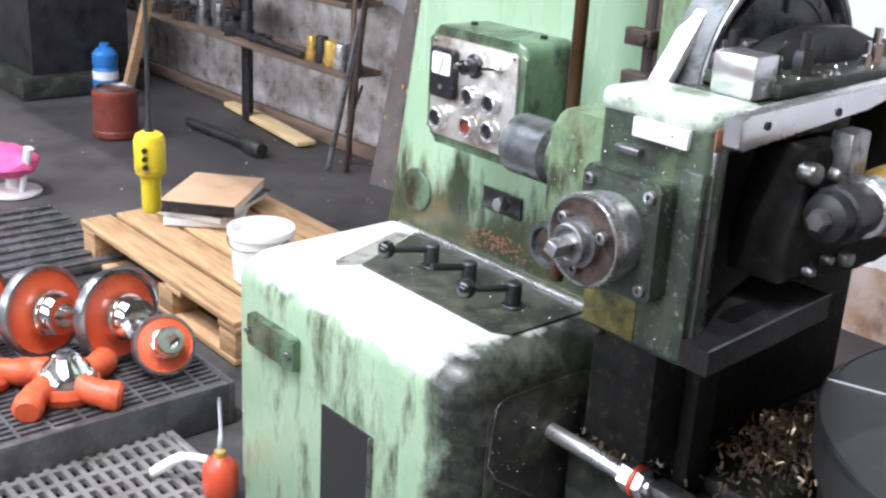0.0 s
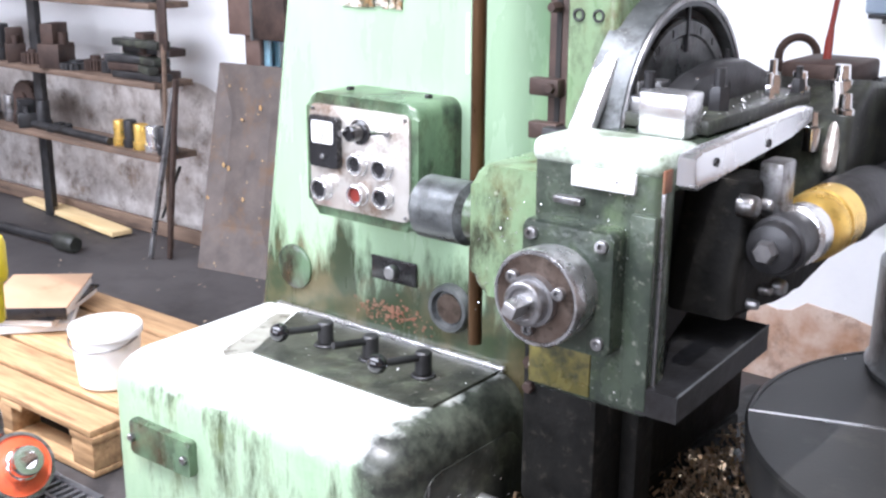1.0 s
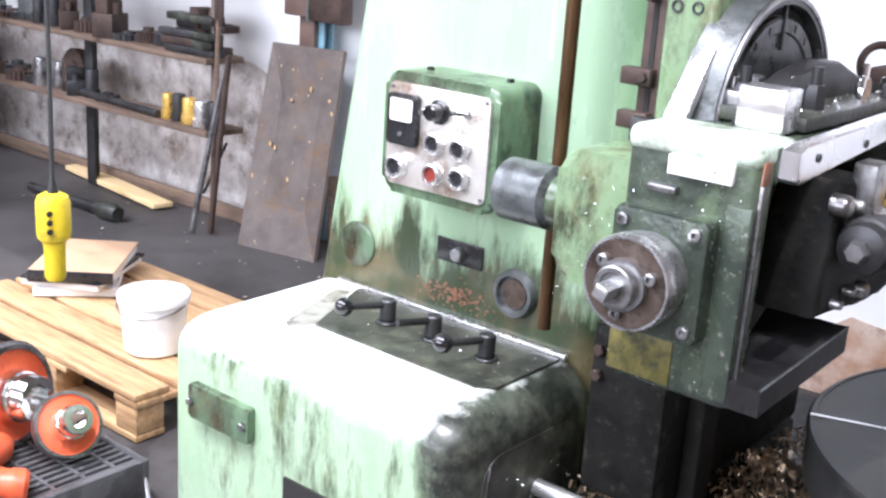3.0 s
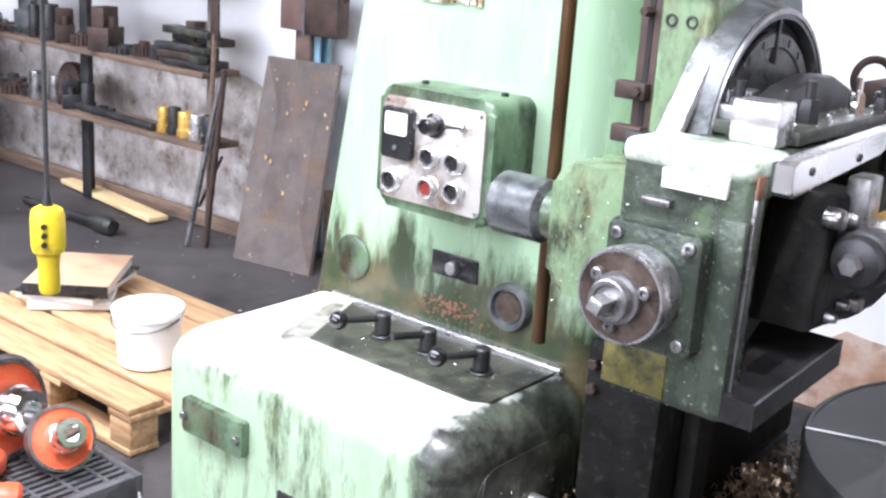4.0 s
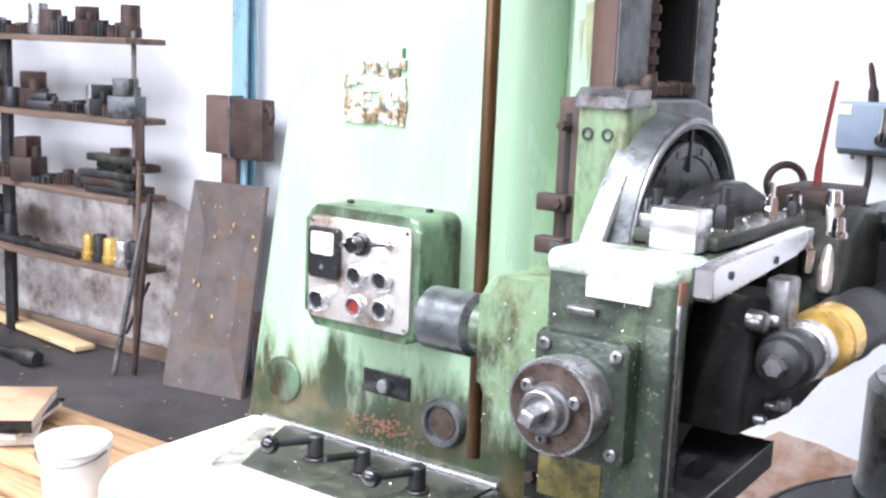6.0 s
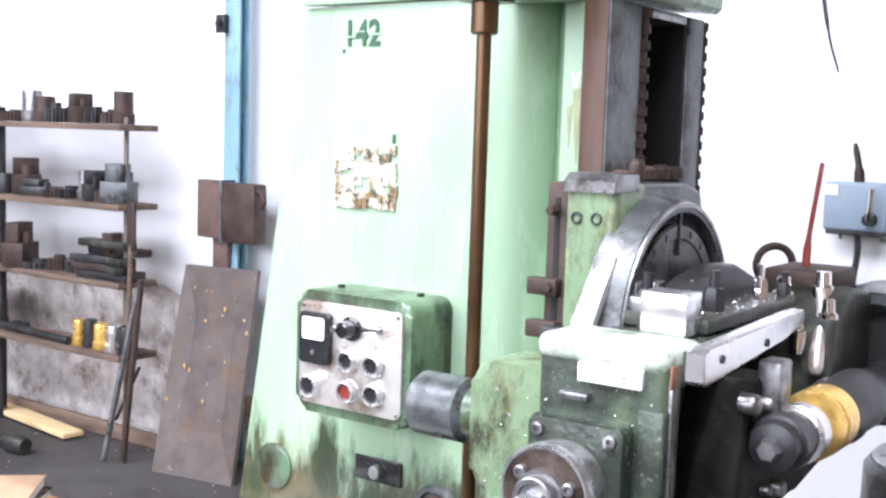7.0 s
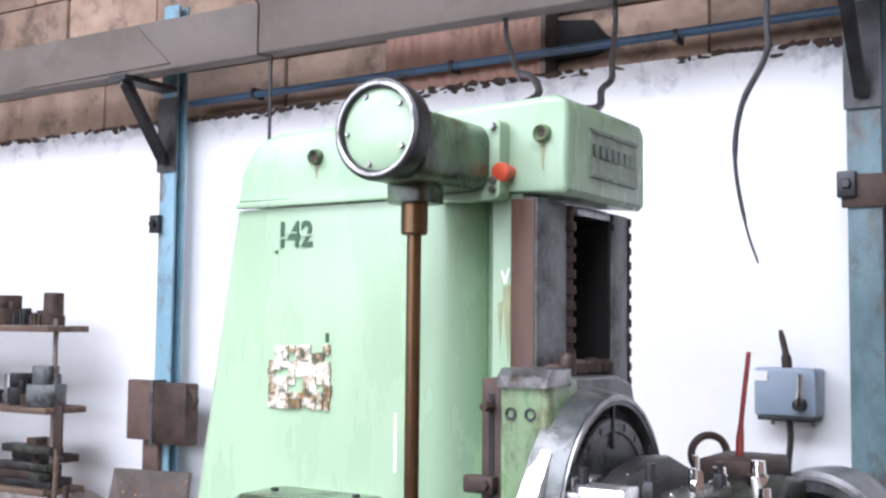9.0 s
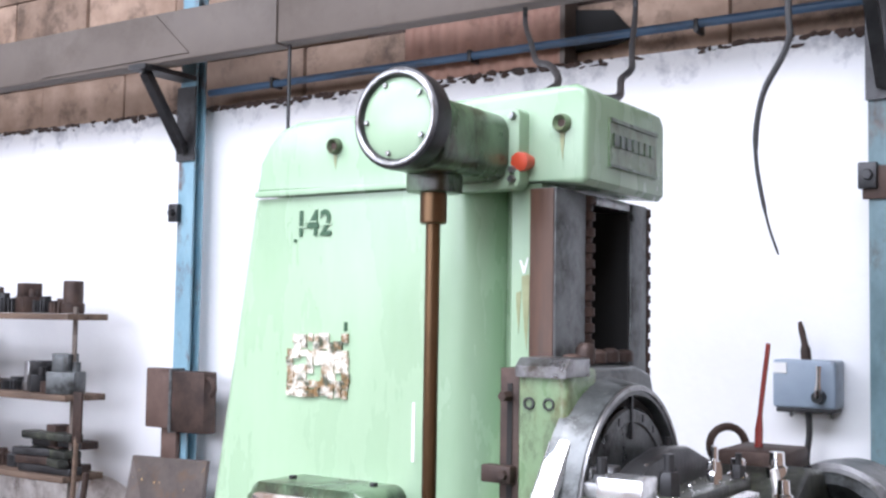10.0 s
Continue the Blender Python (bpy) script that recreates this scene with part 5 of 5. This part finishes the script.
def block_mesh(w, d, h):
    bm = nb()
    bx(bm, -w / 2, w / 2, -d / 2, d / 2, 0, h * 0.55, 0.004)
    bx(bm, -w / 3, w / 4, -d / 2.2, d / 2.2, h * 0.55, h, 0.004)
    cyl(bm, (w / 3, 0, h * 0.5), (w / 3, 0, h * 0.8), d / 5, seg=12)
    return bm


def loose(name, bm, material, at, label, category, group, turn=0, tilt=0):
    ob = part(name, bm, material)
    ob.matrix_basis = pose(*at, tilt, 0, turn)
    return tagged(ob, label, category, group)


GRP = "machine parts on the rack"
for z, n, hmax in ((0.468, 14, 0.2), (0.803, 26, 0.27), (1.158, 26, 0.24), (1.518, 22, 0.17)):
    x = -6.2 if z > 1 else -6.6
    for k in range(n):
        x += random.uniform(0.09, 0.145)
        if x > SX1 - 0.06 or (z < 0.5 and x > -4.45):
            break
        y = 3.3 + random.uniform(-0.04, 0.04)
        kind = random.random()
        if kind < 0.35:
            loose("spur_gear", gear_mesh(random.uniform(0.05, 0.085), random.uniform(0.03, 0.07), random.choice((18, 22, 26)), 0.018), M_DARK if k % 2 else M_RUSTD, (x, y, z + 0.001), "dark oily gear wheel lying on the shelf", "gear", GRP, random.random() * 90)
        elif kind < 0.7:
            loose("metal_sleeve", sleeve_mesh(random.uniform(0.03, 0.055), random.uniform(0.08, hmax)), random.choice((M_DARK, M_STEEL, M_RUSTD)), (x, y, z + 0.001), "worn metal sleeve standing on the shelf", "sleeve", GRP)
        else:
            loose("machine_casting", block_mesh(random.uniform(0.10, 0.19), random.uniform(0.09, 0.14), random.uniform(0.07, hmax * 0.85)), random.choice((M_RUSTD, M_DARK, M_GREYM)), (x, y, z + 0.001), "small rusty machine casting on the shelf", "casting", GRP, random.uniform(-30, 30))
loose("spur_gear", gear_mesh(0.11, 0.05, 28, 0.02), M_RUSTD, (-5.32, 3.36, 0.58), "large rusty gear standing upright on the shelf", "gear", GRP, 0, 84)
# brass bushes and cans at the near end of the low shelf
for k, (x, r, h, mm, lb) in enumerate(((-4.43, 0.035, 0.12, M_BRASS, "yellow brass bush on the shelf"), (-4.35, 0.035, 0.13, M_DARK, "dark iron bush on the shelf"), (-4.27, 0.038, 0.12, M_BRASS, "yellow brass bush on the shelf"), (-4.18, 0.04, 0.12, M_BRIGHT, "small pale tin can on the shelf"), (-4.08, 0.045, 0.13, M_DARK, "dark metal can on the shelf"))):
    loose("bush" if k < 3 else "tin_can", sleeve_mesh(r, h), mm, (x, 3.27, 0.469), lb, "bush" if k < 3 else "can", "bushes and cans on the low shelf")
for k in range(9):
    bw = random.uniform(0.025, 0.045)
    loose("scrap_bar", bx(nb(), -0.17, 0.17, -bw, bw, 0, 0.035, 0.006), (M_RUSTD, M_DARK, M_OILY)[k % 3], (-4.24 + random.uniform(-0.05, 0.03), 3.31 + random.uniform(-0.05, 0.05), 0.804 + 0.036 * (k // 2)), "short rusty bar in a heap on the shelf end", "bar", "scrap bars heaped on the shelf", random.uniform(-24, 24))
loose("steel_bar", cyl(nb(), (-0.42, 0, 0.02), (0.42, 0, 0.02), 0.02, seg=14, bev=0.003), M_DARK, (-4.88, 3.25, 0.469), "dark round steel bar on the shelf", "bar", GRP, -3)
# paddle and bars leaning by the rack
pad = thing("long_paddle", (-3.93, 3.2, 0), "thin long pole with a flat paddle blade leaning on the rack", "paddle")
part("pole", tube(nb(), [(-4.03, 3.21, 0.0), (-3.96, 3.19, 0.99)], 0.011, 8, 0), M_SHELF, pad)
part("blade", box(-3.985, -3.93, 3.183, 3.197, 0.96, 1.18, 0.005), M_RUSTD, pad)
for x0, x1, y0, ztop, mm in ((-4.06, -3.915, 3.12, 0.80, M_STEEL), (-3.985, -3.895, 3.17, 0.84, M_RUSTD)):
    b = thing("leaning_bar", (x0, y0, 0), "long metal bar leaning on the rack", "bar", "bars leaning on the rack")
    part("bar", tube(nb(), [(x0, y0, 0.008), (x1, 3.195, ztop)], 0.014, 8, 0), mm, b)

# ---- floor things ----
pl = loose("plank", box(-0.49, 0.49, -0.055, 0.055, 0, 0.026, 0.004), M_PLANK, (-4.965, 3.33, 0.006), "fresh yellow pine plank lying on the floor", "plank", "", -7)
hm = thing("sledge_bar", (-4.76, 2.92, 0.0), "dark steel bar with a thick round head lying on the floor", "bar")
bm = nb()
tube(bm, [(-5.12, 2.93, 0.035), (-4.5, 2.95, 0.043)], 0.022, 14, 0)
part("handle", bm, M_DARK, hm)
part("head", lathe(nb(), (-4.54, 2.948, 0.044), (-4.40, 2.955, 0.044), [(0, 0.036), (0.1, 0.043), (0.85, 0.043), (1, 0.033)], 22), M_OILY, hm)
M_RUSTRED = mat("faded_dark_red_paint", (0.16, 0.03, 0.02), (0.24, 0.05, 0.03), 8, 0.45, 0, 0.1, 60, (0.07, 0.04, 0.03), 0.4, 7)
for nm, at, mt, lb in (("metal_canister", (-5.15, 2.53, 0), M_RUSTRED, "short dark red metal canister on the floor"),):
    g = thing(nm, at, lb, "canister")
    x, y, z = at
    part("body", lathe(nb(), (x, y, 0.0), (x, y, 0.25), [(0, 0.11), (0.04, 0.118), (0.15, 0.118), (0.17, 0.114), (0.85, 0.114), (0.9, 0.118), (0.97, 0.115), (1, 0.10)], 32), mt, g)
    part("rim", lathe(nb(), (x, y, 0.246), (x, y, 0.262), [(0, 0.1), (1, 0.1), (1, 0.085), (0, 0.08)], 32, True), M_STEEL, g)
g = thing("blue_bottle", (-6.05, 2.88, 0), "blue plastic bottle with ribbed neck behind the canister", "bottle")
part("body", lathe(nb(), (-6.05, 2.88, 0.0), (-6.05, 2.88, 0.31), [(0, 0.07), (0.03, 0.075), (0.5, 0.075), (0.55, 0.068), (0.6, 0.075), (0.8, 0.075), (0.9, 0.05), (0.92, 0.03), (1, 0.03)], 28), M_BLUE, g)
part("label", lathe(nb(), (-6.05, 2.88, 0.10), (-6.05, 2.88, 0.15), [(0, 0.0758), (1, 0.0758)], 28), M_WHITE, g)
# dark machine and posts in the far corner
fm = thing("parked_machine", (-6.6, 2.4, 0), "dark unlit machine standing at the far end", "machine")
part("body", prism(nb(), rounded(-7.3, -6.2, 0.0, 0.95, 0.05), "xz", 2.5, 3.1, 0.02), M_DARK, fm)
part("foot", box(-7.4, -6.1, 2.4, 3.15, 0.0, 0.12, 0.01), M_OILY, fm)
pst = thing("leaning_post", (-5.9, 2.9, 0), "pale wooden post leaning in the corner", "post")
part("post", tube(nb(), [(-5.75, 2.85, 0.0), (-5.8, 3.15, 0.95)], 0.035, 4, 0), M_WOOD, pst)

# wooden pallet
pal = thing("wooden_pallet", (-2.85, 2.0, 0), "raw wooden pallet with uneven deck boards", "pallet")
PX0, PX1, PY0, PY1 = -3.58, -2.42, 1.67, 2.42
for k, y in enumerate((PY0, 2.0, 2.32)):
    part("bottom_board", box(PX0 + 0.02, PX1 - 0.02, y, y + 0.1, 0.002, 0.022, 0.003), M_WOOD, pal)
    for x in (PX0 + 0.02, -2.95, PX1 - 0.12):
        part("block", box(x, x + 0.1, y + 0.002, y + 0.098, 0.022, 0.105, 0.004), M_WOOD, pal)
for x in (PX0 + 0.015, -2.9, PX1 - 0.125):
    part("stringer_board", box(x, x + 0.11, PY0, PY1, 0.105, 0.125, 0.003), M_WOOD, pal)
random.seed(9)
y = PY0
while y < PY1 - 0.05:
    w = random.choice((0.1, 0.12, 0.14))
    part("deck_board", box(PX0 + random.uniform(-0.02, 0.02), PX1 + random.uniform(-0.03, 0.0), y, min(y + w, PY1), 0.125, 0.147 + random.uniform(0, 0.004), 0.004), M_WOOD, pal)
    y += w + random.uniform(0.012, 0.03)
ptop = 0.152
# bucket
bk = thing("white_bucket", (-2.695, 1.92, ptop), "white plastic bucket standing on the pallet", "bucket")
x, y, z = -2.695, 1.92, ptop
part("pail", lathe(nb(), (x, y, z), (x, y, z + 0.185), [(0, 0.085), (0.03, 0.09), (0.85, 0.104), (0.87, 0.11), (0.97, 0.111), (1, 0.108), (1, 0.101), (0.08, 0.084)], 40), M_WHITE, bk)
part("paint_fill", lathe(nb(), (x, y, z + 0.135), (x, y, z + 0.15), [(0, 0.09), (1, 0.096)], 36), M_PAPER, bk)
bm = nb()
tube(bm, [(x + 0.111 * math.cos(radians(a)), y + 0.111 * math.sin(radians(a)), z + 0.16 - 0.03 * math.sin(radians(a - 200))) for a in range(200, 381, 20)], 0.003, 6, 2)
part("wire_handle", bm, M_STEEL, bk)
# books
bo = thing("stack_of_binders", (-3.40, 2.12, ptop), "stack of worn binders and papers with a brown cover", "paper stack", turn=-18)


def local_box(x0, x1, y0, y1, z0, z1, turn, at, bev=0.003):
    return box(x0, x1, y0, y1, z0, z1, bev, m=Matrix.Translation(at) @ Matrix.Rotation(radians(turn), 4, "Z"))


for k, (tn, z0, h, mt, nm) in enumerate(((-40, 0, 0.03, M_PAPER, "paper_sheaf"), (-58, 0.031, 0.028, M_PAPER, "binder_block"), (-48, 0.06, 0.03, M_PAPER, "binder_block"))):
    part(nm, local_box(-0.19, 0.19, -0.14, 0.14, z0, z0 + h, tn, (-3.40 + 0.012 * k, 2.12, ptop)), mt, bo)
part("binder_cover", local_box(-0.195, 0.195, -0.145, 0.145, 0.0905, 0.098, -48, (-3.375, 2.12, ptop)), M_CARD, bo)
part("binder_spine", local_box(0.188, 0.198, -0.145, 0.145, 0.055, 0.098, -48, (-3.375, 2.12, ptop)), M_BLACK, bo)
part("binder_cover", local_box(-0.195, 0.195, -0.145, 0.145, 0.0585, 0.0598, -58, (-3.38, 2.12, ptop)), M_BLACK, bo)
# yellow pistol-grip controller on its cable
x, y = -2.28, 1.34
yl = thing("crane_pendant", (x, y, 0.61), "yellow hanging crane control pendant on a black cable", "crane control")
part("body", lathe(nb(), (x, y, 0.70), (x, y, 0.82), [(0, 0.026), (0.08, 0.037), (0.2, 0.04), (0.8, 0.04), (0.93, 0.035), (1, 0.02)], 28), M_YELLOW, yl)
part("grip", lathe(nb(), (x, y, 0.605), (x, y, 0.703), [(0, 0.020), (0.1, 0.025), (0.8, 0.025), (1, 0.028)], 24), M_YELLOW, yl)
part("gland", lathe(nb(), (x, y, 0.818), (x, y, 0.855), [(0, 0.013), (0.5, 0.011), (1, 0.006)], 16), M_DARK, yl)
part("cable", tube(nb(), [(x, y, 0.85), (x + 0.004, y, 1.4), (x, y, 2.4), (x, y, 4.86)], 0.006, 8), M_CABLE, yl)
for z in (0.735, 0.757, 0.779):
    part("button", cyl(nb(), (x + 0.028, y - 0.026, z), (x + 0.034, y - 0.032, z), 0.007, seg=12), M_BLACK, yl)

# black plastic gratings
def grating(name, x0, x1, y0, y1, z0, z1, nx, ny, bar, label, material):
    g = thing(name, ((x0 + x1) / 2, (y0 + y1) / 2, z0), label, "grating", "floor gratings")
    bm = nb()
    t = 0.02
    bx(bm, x0, x1, y0, y0 + t, z0, z1, 0.003)
    bx(bm, x0, x1, y1 - t, y1, z0, z1, 0.003)
    bx(bm, x0, x0 + t, y0 + t, y1 - t, z0, z1, 0.003)
    bx(bm, x1 - t, x1, y0 + t, y1 - t, z0, z1, 0.003)
    part("rim", bm, material, g)
    for i in range(1, nx):
        x = x0 + (x1 - x0) * i / nx
        part("bar", box(x - bar, x + bar, y0 + t, y1 - t, z1 - 0.022, z1 - 0.003), material, g)
    for j in range(1, ny):
        y = y0 + (y1 - y0) * j / ny
        part("cross_bar", box(x0 + t, x1 - t, y - bar * 0.8, y + bar * 0.8, z1 - 0.020, z1 - 0.001), material, g)
    # Black sheet below the bars stands for shade in the openings.
    part("shade_sheet", box(x0 + t, x1 - t, y0 + t, y1 - t, z0, z0 + 0.006), M_VOID, g)
    return g


grating("plastic_grating", -3.05, -2.14, 0.75, 1.5, 0.0, 0.125, 34, 9, 0.006, "black plastic crate lid with a square grid on the floor", M_RUBBER)
grating("plastic_grating", -2.9, -1.80, 0.20, 1.31, 0.0, 0.035, 17, 32, 0.009, "dull grey slotted metal floor grating", M_GREYG)
rb = thing("ribbed_mat", (-3.8, 1.5, 0), "black ribbed plastic mat on the floor", "mat")
part("sheet", box(-4.15, -3.4, 1.05, 1.78, 0.0, 0.03, 0.004), M_RUBBER, rb)
for k in range(9):
    x = -4.12 + k * 0.085
    part("rib", box(x, x + 0.035, 1.07, 1.76, 0.03, 0.042, 0.004), M_RUBBER, rb)

# red castings on the grating: discs with turned hubs
def hub_casting(at, r, lean, turn, label):
    h = thing("hub_casting", at, label, "casting", "red painted hub castings")
    inner = nb()
    lathe(inner, (0, 0, 0), (0, 0, 0.03), [(0, r * 0.98), (0.9, r * 0.98), (1, r * 0.9), (0.9, r * 0.85), (1.1, r * 0.55)], 44)
    pieces = [("disc", inner, M_ORANGE)]
    rim = lathe(nb(), (0, 0, 0.002), (0, 0, 0.034), [(0, r * 1.01), (0.9, r * 1.01), (1, r * 1.0), (1, r * 0.91), (0.7, r * 0.9)], 44)
    pieces.append(("turned_rim", rim, M_STEEL))
    hb = lathe(nb(), (0, 0, 0.018), (0, 0, 0.115), [(0, r * 0.56), (0.5, r * 0.5), (0.52, r * 0.46), (0.95, r * 0.44), (1, r * 0.42), (1, r * 0.26), (0.4, r * 0.25)], 36)
    pieces.append(("hub", hb, M_CHROME))
    return h, pieces


def place(h, pieces, m):
    for nm, bm, mt in pieces:
        bm.transform(m)
        finish(bm)
        me = bpy.data.meshes.new(nm)
        bm.to_mesh(me)
        bm.free()
        me.materials.append(mt)
        ob = new(nm, me)
        ob.parent = h


ZG = 0.125
for at, r, tilt, turn in (((-2.31, 1.37), 0.085, 58, 78), ((-2.47, 1.30), 0.13, 82, 104), ((-2.60, 1.14), 0.13, 82, 106), ((-2.74, 0.98), 0.13, 80, 104), ((-2.62, 1.40), 0.10, 70, 100)):
    h, pcs = hub_casting((at[0], at[1], ZG), r, tilt, turn, "orange-red painted disc casting with a bright turned hub")
    m = Matrix.Rotation(radians(turn), 4, "Z") @ Matrix.Translation((0, 0, r * math.sin(radians(tilt)) + 0.002)) @ Matrix.Rotation(radians(tilt), 4, "X")
    place(h, pcs, m)
def knuckle(at, turn, n, reach):
    h = thing("knuckle_casting", at, "red casting with curved lobes and a bright turned dome", "casting", "red painted hub castings")
    pcs = [("dome", lathe(nb(), (0, 0, 0.03), (0, 0, 0.12), [(0, 0.078), (0.2, 0.08), (0.4, 0.072), (0.65, 0.055), (0.85, 0.036), (0.86, 0.026), (1, 0.024), (1, 0.014), (0.7, 0.012)], 32), M_CHROME),
           ("collar", lathe(nb(), (0, 0, 0.0), (0, 0, 0.045), [(0, 0.085), (0.5, 0.092), (1, 0.084)], 32), M_ORANGE)]
    for k in range(n):
        a = radians(360 / n * k)
        pts = [(0.06 + reach * u, 0.05 * u * u, 0.045 - 0.02 * u) for u in (0, 0.35, 0.7, 1.0)]
        bm = tube(nb(), pts, [0.034, 0.036, 0.040, 0.030], 12, 4)
        bm.transform(Matrix.Rotation(a, 4, "Z"))
        pcs.append(("lobe", bm, M_ORANGE))
    place(h, pcs, pose(0, 0, 0.002, 0, 0, turn))


knuckle((-2.32, 1.10, ZG), 15, 4, 0.10)
knuckle((-2.50, 0.93, ZG), 50, 3, 0.12)
# red oil can with a spout near the desk
oc = thing("oil_can", (-1.80, 1.262, 0.036), "small red oil can with a thin steel spout", "oil can")
x, y = -1.80, 1.262
part("can", lathe(nb(), (x, y, 0.036), (x, y, 0.135), [(0, 0.04), (0.05, 0.043), (0.7, 0.043), (0.9, 0.03), (1, 0.016)], 24), M_RED, oc)
part("spout", tube(nb(), [(x, y, 0.13), (x - 0.03, y + 0.02, 0.18), (x - 0.09, y + 0.05, 0.24)], [0.008, 0.005, 0.003], 8), M_STEEL, oc)
part("handle", tube(nb(), [(x - 0.042, y - 0.01, 0.11), (x - 0.10, y - 0.05, 0.10), (x - 0.16, y - 0.10, 0.045)], [0.010, 0.014, 0.012], 10), M_WHITE, oc, "pale trigger handle")
part("pump_cap", cyl(nb(), (x, y, 0.13), (x, y, 0.15), 0.014, seg=14), M_BRASS, oc)
# bits at the far left: pink cloth on a stand
pc = thing("pink_cloth", (-4.45, 1.75, 0), "crumpled pink cloth on a small white stand", "cloth")
bm = nb()
bmesh.ops.create_icosphere(bm, subdivisions=3, radius=1, matrix=Matrix.Translation((-4.5, 1.72, 0.14)) @ Matrix.Diagonal((0.16, 0.13, 0.07, 1)))
for v in bm.verts:
    v.co += 0.03 * Vector((noise.noise(v.co * 14), noise.noise(v.co * 14 + Vector((5, 0, 0))), noise.noise(v.co * 14 + Vector((0, 9, 0)))))
part("cloth", bm, M_PINK, pc)
part("stand", lathe(nb(), (-4.47, 1.74, 0.0), (-4.47, 1.74, 0.12), [(0, 0.12), (0.1, 0.12), (0.2, 0.03), (1, 0.03)], 20), M_WHITE, pc)
part("arm", tube(nb(), [(-4.40, 1.75, 0.02), (-4.36, 1.78, 0.22)], [0.012, 0.022], 8, 0), M_WHITE, pc)
# grit on the floor
bm = nb()
random.seed(31)
for k in range(110):
    x, y = random.uniform(-5.6, -1.9), random.uniform(1.2, 3.5)
    if -3.4 < x < -2.1 and y < 2.45:
        continue
    s = random.uniform(0.002, 0.007)
    bmesh.ops.create_icosphere(bm, subdivisions=1, radius=1, matrix=Matrix.Translation((x, y, 0.003)) @ Matrix.Diagonal((s, s * random.uniform(0.6, 1.5), s * 0.5, 1)))
tagged(part("floor_grit", bm, mat("pale_grit", (0.35, 0.25, 0.17), (0.55, 0.45, 0.36), 30, 0.8, 0, 0.2)), "pale grit and chips scattered on the floor", "grit", kind="stuff")
